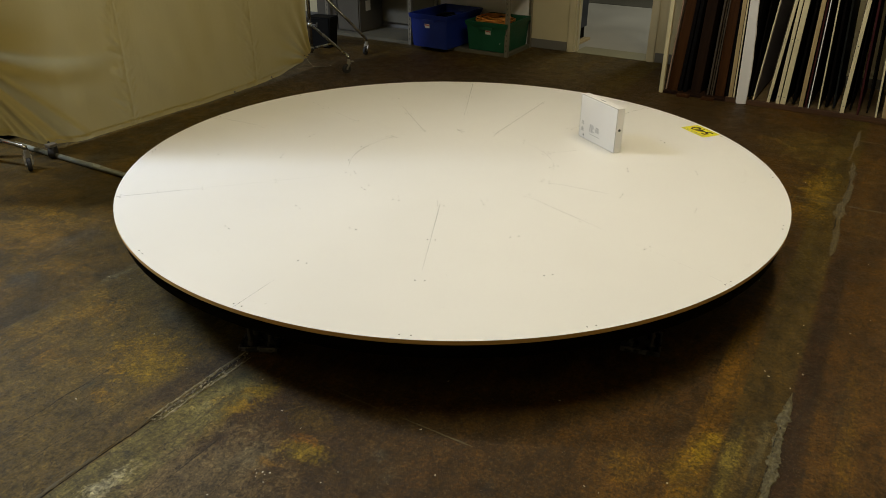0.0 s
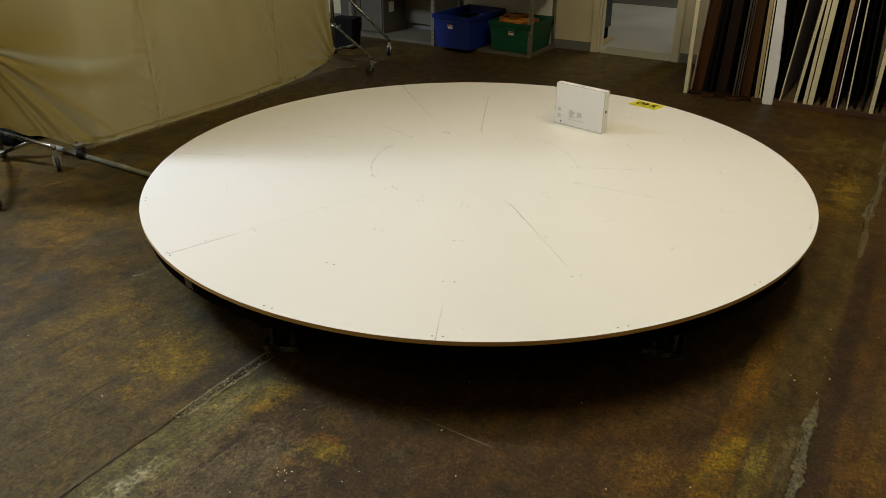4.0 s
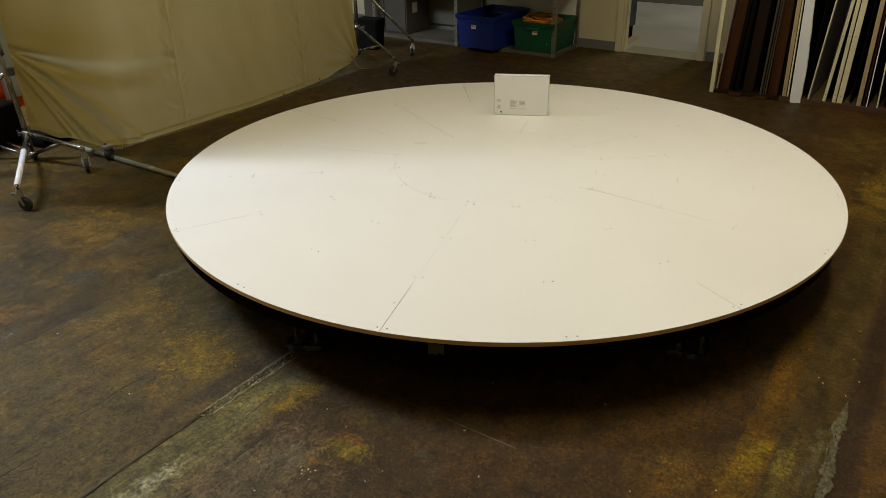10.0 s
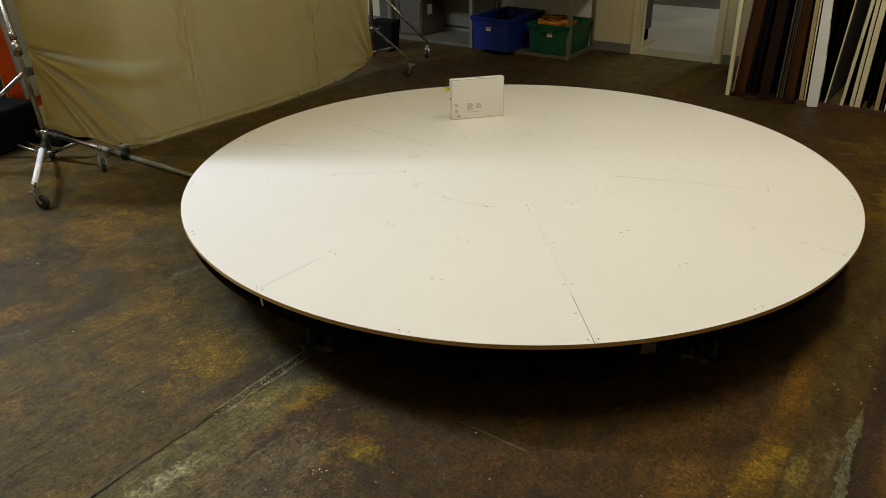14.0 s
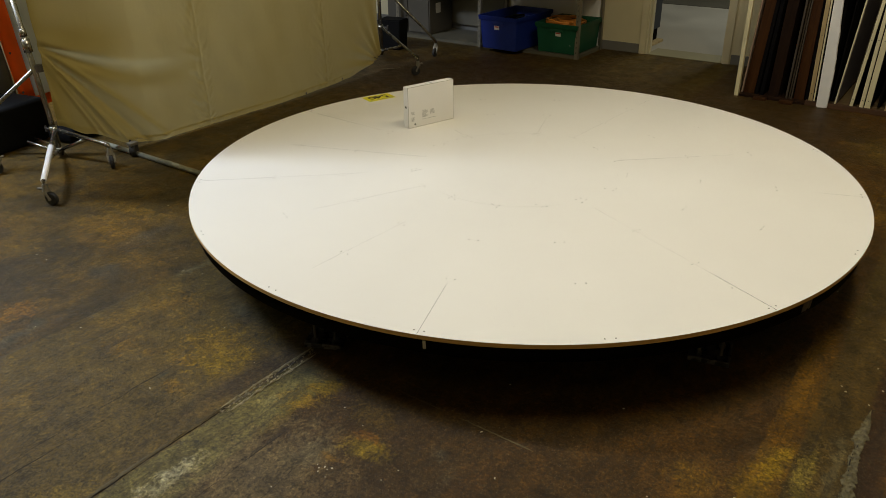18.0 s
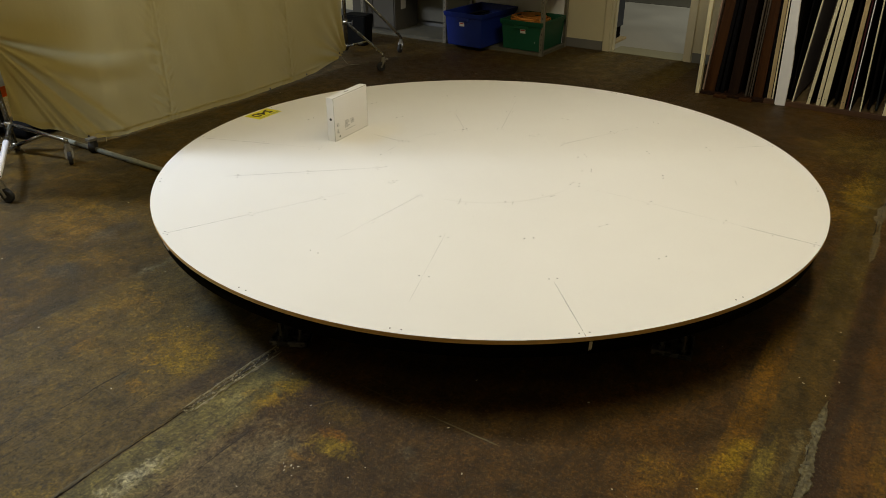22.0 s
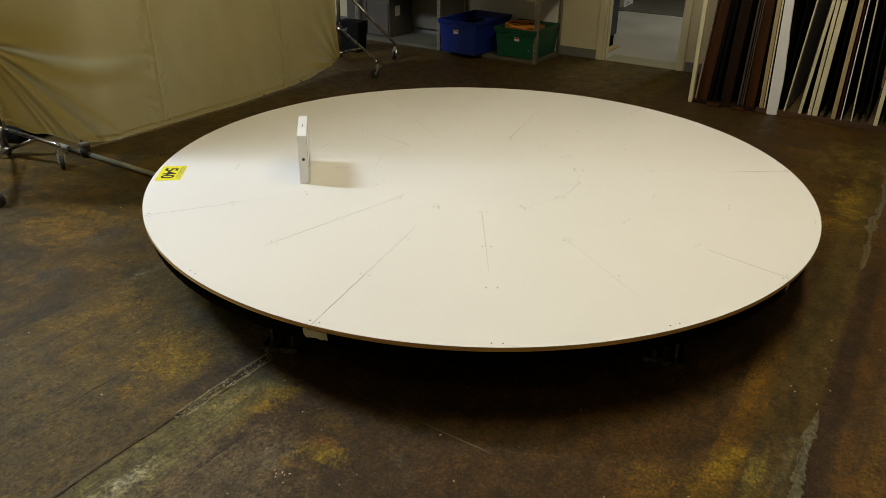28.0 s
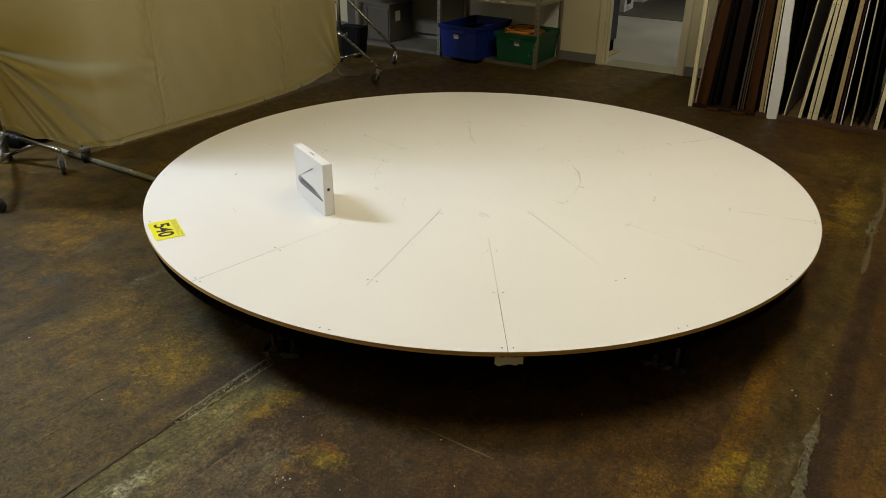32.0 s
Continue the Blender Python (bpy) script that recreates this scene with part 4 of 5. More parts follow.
def cloth_shift(v, z):
    """How far the cloth stands out of its plane: a slack belly, the fold from the tie, seams and wrinkles."""
    d = 0.05 * math.sin((v + 0.6) * 1.1) * max(0.0, 1 - z / 2.6)
    d -= 0.27 * max(0.0, 1 - (v + 0.91) / 0.55) ** 1.5
    # the heavy fold that falls away from the tie on the stand: a full lip above, a hollow below
    out = max(0.0, v + 0.95)
    crest = 0.865 - 0.33 * (1 - math.exp(-out * 1.75)) + 0.05 * max(0.0, out - 0.65)
    reach = max(0.0, 1 - out / 1.02) ** 0.8 * min(1.0, out / 0.16)
    q = (z - crest) / (0.018 + 0.052 * min(1.0, out / 0.55))
    d += 0.042 * reach * (math.exp(-(q / 2.6) ** 2) if q > 0 else math.exp(-(q / 0.55) ** 2))
    d -= 0.030 * reach * math.exp(-((q + 1.5) / 0.9) ** 2)
    d += 0.012 * reach * math.exp(-((q + 3.2) / 0.9) ** 2)
    # straight pulls from the tie to the hem
    for vh, zh, wide, high in PULLS:
        dv, dz = vh - TIE[0], zh - TIE[1]
        long = math.hypot(dv, dz)
        along = ((v - TIE[0]) * dv + (z - TIE[1]) * dz) / long
        if 0 < along < long * 1.1:
            off = ((v - TIE[0]) * dz - (z - TIE[1]) * dv) / long / (0.75 * wide * (0.35 + along / long))
            if abs(off) < 4:
                d += 2.6 * high * min(1.0, 3 * along / long) * math.exp(-off * off) * min(1.0, 10 * (1.1 - along / long))
    # seams with puckers
    for s in (0.185, 1.59):
        x = v - s
        d += 0.004 * math.exp(-(x / 0.010) ** 2)
        d += 0.006 * noise.noise(Vector((v * 30, z * 62 + v * 50, s))) * math.exp(-((x + 0.025) / 0.05) ** 2)
        d += 0.009 * noise.noise(Vector((v * 12, z * 24 + v * 22, s))) * math.exp(-((x + 0.07) / 0.09) ** 2)
        d += 0.004 * noise.noise(Vector((v * 18, z * 40 - v * 36, s))) * math.exp(-((x - 0.04) / 0.05) ** 2)
    # gathers towards the far edge
    if v > 1.7:
        fan = math.atan2(z - 0.08, 2.44 - v)
        d += 0.022 * math.sin(fan * 19) * (v - 1.7) * max(0.0, 1.3 - z)
    d += 0.005 * (z < sag(v) + 0.042) * (1 + 0.9 * noise.noise(Vector((v * 22, z * 16, 8.0)))) + 0.02 * noise.noise(Vector((v * 1.5, z * 1.3, 4.0))) + 0.008 * noise.noise(Vector((v * 5, z * 4 + v * 4, 1.0)))
    return d


backdrop = thing("fabric_backdrop", room(CLOTH_U, 0, 0), "large cream muslin sheet hanging between two stands", "backdrop")
bm = B()
NV, NZ = 460, 170
grid = []
for i in range(NV + 1):
    v = CLOTH_A + (CLOTH_B - CLOTH_A) * i / NV
    col = []
    for j in range(NZ + 1):
        t = (j / NZ) ** 1.6
        z0 = sag(v)
        z = z0 + (CLOTH_TOP - z0) * t
        # unseen upper cloth, widened and raised so its shadow reaches the deck
        flare = min(1.0, max(0.0, (z - 1.25) / 0.4)) * max(0.0, 1 - (v - CLOTH_A) / 0.9)
        col.append(bm.verts.new((cloth_shift(v, z), v - (0.79 - 0.25 * max(0.0, z - 2.7)) * flare, z)))
    grid.append(col)
for i in range(NV):
    for j in range(NZ):
        bm.faces.new((grid[i][j], grid[i + 1][j], grid[i + 1][j + 1], grid[i][j + 1]))
sheet = part("sheet", bm, M["muslin"], backdrop, "", True)
# grommets and ties
bm = B()
bmesh.ops.create_circle(bm, segments=16, radius=0.006)
inner = list(bm.edges)
g = bmesh.ops.extrude_edge_only(bm, edges=inner)
for w in g["geom"]:
    if isinstance(w, bmesh.types.BMVert):
        w.co = Vector((w.co.x * 1.7, w.co.y * 1.7, 0.0))
rod(bm, (0, 0, -0.001), (0, 0, 0.0008), 0.0085, 0.0085, 12)
grommet = mesh_of("grommet", bm, M["iron"])
for v, z in ((1.26, 0.028), (1.79, 0.045), (2.34, 0.14), (2.40, 0.42), (2.41, 0.75), (-0.53, 0.06)):
    again("grommet", grommet, backdrop, pose(cloth_shift(v, z) + 0.009, v, z, 0, 90, 0))
bm = B()
pipe(bm, [(0.02, -0.53, 0.05), (0.05, -0.50, 0.09), (0.07, -0.44, 0.06), (0.08, -0.46, 0.02)], 0.002, 6)
part("tie_cord", bm, M["cord"], backdrop)
bm = B()
pipe(bm, [(0.01, 2.34, 0.12), (0.03, 2.36, 0.07), (0.06, 2.38, 0.03), (0.10, 2.50, 0.008), (0.12, 2.60, 0.007)], 0.0016, 6)
part("tie_cord", bm, M["cord"], backdrop)
bm = B()
rod(bm, (0.0, CLOTH_A - 0.6, CLOTH_TOP + 0.02), (0.0, CLOTH_B + 0.5, CLOTH_TOP + 0.02), 0.02)
part("top_bar", bm, M["chrome"], backdrop)


def caster(bm_wheel, bm_fork, at, way, size=0.045):
    """A swivel wheel on the floor under the point at; way: the wheel's rolling direction in degrees."""
    a = radians(way)
    d, n = Vector((math.cos(a), math.sin(a), 0)), Vector((-math.sin(a), math.cos(a), 0))
    c = Vector((at[0], at[1], size)) - d * 0.028
    for k0, k1, ra, rb in ((-0.014, -0.009, size * 0.86, size), (-0.009, 0.009, size, size), (0.009, 0.014, size, size * 0.86)):
        rod(bm_wheel, c + n * k0, c + n * k1, ra, rb, 28)
    for s in (-1, 1):
        rod(bm_fork, c + n * 0.020 * s, Vector((at[0], at[1], size * 2 + 0.012)) + n * 0.020 * s, 0.007, 0.010, 6)
    rod(bm_fork, (at[0], at[1], size * 2 + 0.004), (at[0], at[1], size * 2 + 0.05), 0.024, 0.016, 12)
    rod(bm_fork, c - n * 0.026, c + n * 0.026, 0.008, 0.008, 8)
    rod(bm_fork, Vector((at[0], at[1], size * 2 + 0.02)), Vector((at[0], at[1], size * 2 + 0.02)) + d * 0.05 + n * 0.01, 0.006, 0.009, 6)


def rolling_stand(m, feet, brace_z, collar_z, height, label, knob_way, leg_start, lean=None):
    """A chrome light stand: mast, sliding collar, three tube legs with casters, and struts to the mast's foot."""
    st = thing("rolling_stand", m, label, "light stand", "rolling stands")
    part("mast", rod(B(), (0, 0, brace_z - 0.04), (0, 0, 1.15), 0.019, 0.019, 20), M["chrome"], st, "", True)
    part("riser", rod(B(), (0, 0, 1.15), (0, 0, height), 0.0155, 0.0155, 20), M["chrome"], st, "", True)
    for z, r, h in ((leg_start, 0.029, 0.05), (collar_z, 0.03, 0.09), (collar_z + 0.09, 0.024, 0.05), (brace_z, 0.027, 0.045)):
        part("collar", rod(B(), (0, 0, z - h / 2), (0, 0, z + h / 2), r, r, 20), M["chrome"], st, "cast metal collar", True)
    if lean is not None:
        for ob in st.children:
            ob.matrix_local = lean
    a = radians(knob_way)
    for z in (collar_z, leg_start):
        bm = B()
        d = Vector((math.cos(a), math.sin(a), 0))
        rod(bm, d * 0.02 + Vector((0, 0, z)), d * 0.075 + Vector((0, 0, z)), 0.007, 0.007, 8)
        rod(bm, d * 0.075 + Vector((0, 0, z - 0.022)), d * 0.082 + Vector((0, 0, z + 0.022)), 0.010, 0.008, 8)
        part("knob", bm, M["iron"], st, "dark clamping knob")
    for x, y, way, start in feet:
        hip = Vector((x, y, 0)).normalized() * 0.03 + Vector((0, 0, start))
        end = Vector((x, y, 0.165))
        leg = part("leg", pipe(B(), [hip, hip.lerp(end, 0.96), end, Vector((x, y, 0.135))], 0.0145, 12), M["chrome"], st, "", True)
        w, f = B(), B()
        caster(w, f, (x, y), way)
        part("wheel", w, M["rubber"], leg, "black rubber wheel")
        part("fork", f, M["steel"], leg)
        if way == 200:
            # white tube added over the leg to put its glare into the colour
            part("glare_tube", rod(B(), hip.lerp(end, 0.36), hip.lerp(end, 1.0), 0.0205, 0.0175, 14), M["glare_tube"], leg, "bright white tube for the leg's glare", True)
        if start < 0.5:
            part("strut", rod(B(), (0, 0, brace_z), hip.lerp(end, 0.6), 0.013, 0.013, 10), M["chrome"], st, "", True)
        else:
            part("bracket", rod(B(), (0, 0, start - 0.025), (0, 0, start + 0.025), 0.026, 0.026, 16), M["iron"], st)
    return st


left = rolling_stand(room(-3.38, -0.93), ((0.80, -0.54, 200, 0.21), (0.52, 0.09, 150, 0.21), (-0.62, -0.35, 30, 0.66)), 0.052, 0.82, 3.6,
                     "chrome rolling stand holding the cream cloth", 200, 0.21, pose(0, 0, 0, 2.0, -2.2, 0))
bm = B()
for s in (-1, 1):
    pipe(bm, [(0.0, 0.0, 0.12), (0.012 * s, 0.01, 0.07), (0.02 * s, 0.03, 0.02), (0.045 * s, 0.03, 0.006)], 0.0022, 6)
part("cord", bm, M["cord"], left, "loose white cord")
for s in (-1, 1):
    part("strut", rod(B(), (0.02 * s, -0.035 * s, 0.052), (-0.186 + 0.02 * s, -0.105 - 0.035 * s, 0.125), 0.010, 0.010, 8), M["chrome"], left, "", True)
right = rolling_stand(room(-3.30, 2.70), ((0.68, -0.24, 60, 0.37), (0.33, 0.54, 100, 0.80), (-0.6, -0.25, 10, 0.37)), 0.12, 1.35, 3.6,
                      "chrome rolling stand at the cloth's far edge", 20, 0.37)

# steel pipe lying on the floor from the stand to the turntable
tube = thing("floor_pipe", room(-3.4, -0.605), "long grey steel pipe lying on the floor", "pipe")
part("pipe", rod(B(), (0, 0, 0.018), (2.1, 0, 0.018), 0.018, 0.018, 20), M["pipe_steel"], tube, "", True)
part("coupling", rod(B(), (0.86, 0, 0.0195), (0.98, 0, 0.0195), 0.0195, 0.0195, 20), M["pipe_steel"], tube, "", True)
clamp = thing("caster_clamp", room(-2.93, -0.62, 0.045), "black rubber wheel clamped on the floor pipe", "clamp")
part("wheel", rod(B(), (-0.016, -0.005, 0.0), (0.016, 0.02, 0.0), 0.045, 0.045, 28), M["rubber"], clamp)
part("bracket", box(B(), -0.028, 0.028, -0.028, 0.038, 0.04, 0.062, 0.004), M["steel"], clamp, "bright metal bracket")

# ---- far left: tarpaulin, cases and a stand behind the cloth ----
tarp = thing("tarpaulin", room(-4.3, -1.21, 0), "hanging grey tarpaulin with an orange border and grommets", "tarpaulin")


def hanging(name, y0, y1, z0, z1, material, seed, parent, bulge=0.03, depth=0.0, slope=0.0):
    bm = B()
    g = []
    for i in range(25):
        y = i / 24
        col = []
        for j in range(31):
            z = z0 + (z1 - z0) * j / 30
            yy = y0 + (y1 - y0) * y + slope * (z - z0)
            col.append(bm.verts.new((depth + bulge * noise.noise(Vector((yy * 5, z * 1.4, seed))) + 0.012 * math.sin(yy * 30 + z * 2), yy, z)))
        g.append(col)
    for i in range(24):
        for j in range(30):
            bm.faces.new((g[i][j], g[i + 1][j], g[i + 1][j + 1], g[i][j + 1]))
    ob = part(name, bm, material, parent, "", True)
    ob.modifiers.new("thickness", "SOLIDIFY").thickness = 0.003
    return ob


hanging("grey_field", 0.63, 1.8, 0.2, 2.3, M["grey_tarp"], 1.0, tarp, 0.03, 0.0, -0.06)
hanging("orange_border", 0.515, 0.63, 0.24, 2.3, M["orange_tarp"], 1.0, tarp, 0.03, 0.006, -0.06)
hanging("orange_hem", 0.60, 0.95, 0.16, 0.245, M["orange_tarp"], 1.0, tarp, 0.03, 0.008)
hanging("dark_field", -0.2, 0.515, 0.2, 2.3, M["dark_tarp"], 2.0, tarp, 0.05, -0.04, -0.06)
for z in (0.30, 0.62, 0.95, 1.28):
    again("grommet", grommet, tarp, pose(0.045, 0.545 - 0.06 * z, z, 0, 90, 0))
crate = thing("red_bin", room(-4.15, -1.55, 0.001), "red plastic bin standing on the floor", "bin")
part("body", box(B(), -0.2, 0.2, -0.3, 0.22, 0.0, 0.42, 0.015), M["orange_tarp"], crate)
for u, v, w, d, h in ((-4.02, -1.02, 0.40, 0.55, 0.33), (-3.72, -0.56, 0.26, 0.42, 0.11)):
    case = thing("equipment_case", room(u, v, 0.001, 0, 0, 12), "black nylon equipment case on the floor", "case", "equipment cases")
    part("body", box(B(), -w / 2, w / 2, -d / 2, d / 2, 0.0, h, 0.03), M["nylon"], case, "", True)
    part("handle", pipe(B(), [(0, -0.08, h - 0.004), (0, -0.06, h + 0.03), (0, 0.06, h + 0.03), (0, 0.08, h - 0.004)], 0.008), M["nylon"], case)
rolling_stand(room(-3.75, -1.52), ((0.34, 0.16, 100, 0.42), (-0.2, -0.5, 50, 0.42), (-0.3, 0.45, 10, 0.42)), 0.14, 0.9, 2.2, "chrome rolling stand beside the black cases", 90, 0.42)

# ---- steel shelving with totes ----
BAY, DEPTH = 1.25, 0.61
shelving = thing("shelving_unit", room(-1.56, 3.90, 0), "galvanised slotted-angle shelving unit against the wall", "shelf")


slot_mesh = mesh_of("slot", box(B(), -0.004, 0.004, -0.0005, 0.0005, 0.0, 0.018), M["hole"])


def angle_post(x, y, sx, sy, h):
    bm = B()
    box(bm, min(x, x + sx * 0.04), max(x, x + sx * 0.04), min(y, y + sy * 0.003), max(y, y + sy * 0.003), 0.0, h)
    box(bm, min(x, x + sx * 0.003), max(x, x + sx * 0.003), min(y + sy * 0.0032, y + sy * 0.04), max(y + sy * 0.0032, y + sy * 0.04), 0.0, h)
    post = part("post", bm, M["steel"], shelving)
    for i in range(13 if sy > 0 else 0):
        again("slot", slot_mesh, post, Matrix.Translation((x + sx * 0.020, y - sy * 0.0007, 0.06 + i * 0.055)))


for x in (0.0, -BAY, -2 * BAY):
    angle_post(x, 0.0, -1 if x > -2 else 1, 1, 2.0)
    angle_post(x, DEPTH, -1 if x > -2 else 1, -1, 2.0)
for x1 in (0.0, -BAY):
    for z in (0.03, 0.685, 1.35, 1.95):
        bm = B()
        x0 = x1 - BAY
        box(bm, x0 + 0.004, x1 - 0.004, 0.004, DEPTH - 0.004, z, z + 0.006)
        box(bm, x0 + 0.042, x1 - 0.042, 0.0045, 0.0075, z - 0.03, z - 0.0005)
        box(bm, x0 + 0.042, x1 - 0.042, DEPTH - 0.0075, DEPTH - 0.0045, z - 0.03, z - 0.0005)
        box(bm, x1 - 0.0075, x1 - 0.0045, 0.045, DEPTH - 0.045, z - 0.03, z - 0.0005)
        sh = part("shelf", bm, M["shelf_deck" if z < 0.1 else "upper_shelf"], shelving)
        if z == 0.685:
            bm = B()
            for x in (0.25, 0.42, 0.58, 0.78):
                box(bm, x0 + x, x0 + x + 0.06, 0.0025, 0.0043, z - 0.02, z - 0.004)
            part("shelf_label", bm, M["label"], sh, "white paper labels")


# added in the left bay: its dark colour is the wall's shade
part("wall_cover", box(B(), -2 * BAY + 0.045, -BAY - 0.045, DEPTH - 0.012, DEPTH - 0.009, 0.10, 0.60), M["wall_cover"], shelving, "added brown-grey sheet for the shaded wall")
part("wall_cover", box(B(), -BAY + 0.045, -0.045, DEPTH - 0.012, DEPTH - 0.009, 0.04, 0.66), M["pale_sheet"], shelving, "pale grey back sheet")


def tote(m, w, d, h, material, label, card_at):
    """A tapered stacking tote with a rolled rim, ribs and handles, open on top."""
    t = thing("tote", m, label, "tote", "totes")
    bm = B()
    base, top, k = 0.90, 1.0, 0.008

    def ring(s, z, inset):
        x, y = w / 2 * s - inset, d / 2 * s - inset
        return [bm.verts.new(p) for p in ((-x, -y, z), (x, -y, z), (x, y, z), (-x, y, z))]
    rings = [ring(base, 0.0, 0), ring(0.97, h - 0.05, 0), ring(0.97, h - 0.05, -0.012), ring(top, h, -0.012), ring(top, h, k), ring(base, 0.012, k)]
    bm.faces.new(rings[0][::-1])
    for a, b in zip(rings, rings[1:]):
        for i in range(4):
            bm.faces.new((a[i], a[(i + 1) % 4], b[(i + 1) % 4], b[i]))
    bm.faces.new(rings[-1])
    bmesh.ops.bevel(bm, geom=list(bm.edges), offset=0.005, segments=2, affect="EDGES")
    part("body", bm, material, t)
    for sgn in (-1, 1):
        part("grip", box(B(), -0.08, 0.08, -0.012, 0.012, h - 0.085, h - 0.055, 0.004, pose(0, sgn * d / 2 * 0.97, 0)), material, t)
    lean = math.degrees(math.atan2(d / 2 * 0.11, h - 0.05))
    x, z = card_at
    y = -(d / 2) * (base + (0.97 - base) * z / (h - 0.05)) - 0.0015
    bm = box(B(), x - 0.032, x + 0.032, -0.001, 0.0, -0.022, 0.022, 0, pose(0, y, z, lean))
    part("label", bm, M["label"], t, "small white label")
    bm = box(B(), x - 0.026, x + 0.026, -0.002, -0.0011, 0.004, 0.016, 0, pose(0, y, z, lean))
    part("label_band", bm, M["label_red"], t, "faded red band of the label")
    return t


blue = tote(room(-2.425, 4.05, 0.042, 0, 0, -3), 0.50, 0.74, 0.365, M["blue"], "large blue plastic tote, half empty, on the shelving", (-0.02, 0.24))
bm = B()
box(bm, -0.06, 0.02, -0.003, 0.0, -0.006, 0.006, 0, pose(-0.06, -0.337, 0.185, 9))
part("scuff", bm, M["print_mid"], blue, "pale scuff mark")
green = tote(room(-1.825, 4.185, 0.04), 0.50, 0.60, 0.315, M["green"], "green plastic tote filled with coiled orange cable", (0.02, 0.205))
bm = B()
box(bm, -0.004, 0.004, -0.003, 0.0, -0.03, 0.02, 0, pose(-0.155, -0.276, 0.14, 9))
part("scuff", bm, M["label"], green, "white scratch")
part("scuff", box(B(), -0.003, 0.003, -0.003, 0.0, -0.02, 0.012, 0, pose(0.165, -0.274, 0.09, 9)), M["label"], green, "white scratch")

coil = thing("cable_coil", room(-1.86, 4.17, 0.31), "loosely coiled orange extension cable lying in the tote", "cable")
cr = random.Random(5)
for loop in range(15):
    r0, ph, zz = cr.uniform(0.10, 0.20), cr.uniform(0, 6.28), 0.004 * loop
    ox, oy, tl = cr.uniform(-0.03, 0.03), cr.uniform(-0.04, 0.04), cr.uniform(-0.08, 0.08)
    pts = []
    for i in range(37):
        a = i / 36 * math.tau * 1.02
        r = r0 * (1 + 0.08 * math.sin(2 * a + ph))
        pts.append((ox + 1.0 * r * math.cos(a + ph), oy + 1.15 * r * math.sin(a + ph), zz + tl * r * math.sin(a) + 0.006 * math.sin(3 * a + ph)))
    part("cable_loop", pipe(B(), pts, 0.0065, 7), M["orange"], coil, "", True)
clutter = thing("cable_bundle", room(-2.5, 4.2, 0.12), "dark cables and gear heaped in the blue tote", "cables")
for i in range(8):
    a = cr.uniform(0, 6.28)
    pts = [(0.15 * math.cos(a + k * 0.4) * cr.uniform(0.8, 1.1), 0.2 * math.sin(a + k * 0.4) * cr.uniform(0.8, 1.1), 0.05 + 0.02 * i + 0.01 * math.sin(k)) for k in range(14)]
    part("cable", pipe(B(), pts, 0.012, 6), M["nylon"], clutter, "", True)

cab = thing("drawer_cabinet", room(-3.94, 4.24, 0.0375), "grey two-door metal cabinet on the lower shelf", "cabinet")
part("body", box(B(), -0.33, 0.33, -0.24, 0.23, 0.0, 0.45, 0.006), M["grey_cabinet"], cab)
for s in (-1, 1):
    d = part("door", box(B(), -0.155, 0.155, -0.256, -0.2405, 0.02, 0.40, 0.004, pose(s * 0.163, 0, 0)), M["grey_cabinet"], cab)
    part("handle", box(B(), -0.01, 0.01, -0.27, -0.2565, 0.20, 0.26, 0.002, pose(s * 0.03, 0, 0)), M["iron"], d)
part("paper_label", box(B(), 0.3305, 0.332, -0.12, -0.02, 0.24, 0.36), M["label"], cab, "white paper label on the side")
bin_ = thing("waste_bin", room(-3.62, 3.30, 0.001, 0, 0, 10), "black plastic bin behind the rolling stand", "bin")
bm = B()
prism(bm, [(-0.15, -0.11), (0.15, -0.11), (0.15, 0.11), (-0.15, 0.11)], 0.0, 0.34)
for w in bm.verts:
    if w.co.z < 0.1:
        w.co.x *= 0.82
        w.co.y *= 0.82
bmesh.ops.bevel(bm, geom=list(bm.edges), offset=0.012, segments=2, affect="EDGES")
part("body", bm, M["nylon"], bin_)
upper = thing("dark_bin", room(-2.2, 4.2, 0.692), "dark low bin on the upper shelf", "bin")
part("body", box(B(), -0.22, 0.3, -0.16, 0.2, 0.0, 0.2, 0.015), M["maroon"], upper)

# ---- rack of boards ----
RACK_V = 3.40
rack = thing("board_rack", room(0, RACK_V, 0), "wooden rack holding upright sheets and panels", "rack")
part("front_rail", box(B(), 0.86, 3.6, 0.0, 0.045, 0.0, 0.042, 0.003), M["rail"], rack, "stained wooden rail along the floor")
part("post", box(B(), 0.262, 0.297, -0.005, 0.04, 0.0, 2.15, 0.003), M["pale_edge"], rack, "white painted post")
part("post", box(B(), 0.255, 0.30, 0.95, 0.995, 0.0, 2.15, 0.003), M["pale_edge"], rack, "white painted post")
for z in (1.02, 2.1):
    part("side_rail", box(B(), 0.265, 0.29, 0.0405, 0.9495, z, z + 0.045, 0.003), M["pale_edge"], rack)
part("top_rail", box(B(), 0.3005, 3.6, 0.0, 0.045, 2.1, 2.145, 0.003), M["pale_edge"], rack)
part("end_post", box(B(), 3.6005, 3.645, -0.005, 0.04, 0.0, 2.15, 0.003), M["pale_edge"], rack)
part("floor_board", box(B(), 0.86, 3.6, 0.0455, 1.1, 0.0, 0.02), M["rack_floor"], rack)
# same floor, coloured dark for the shade at the left boards' feet
part("floor_board", box(B(), 0.30, 0.8595, 0.0, 1.1, 0.0, 0.02), M["walnut"], rack, "plank coloured dark for the shade under the boards")
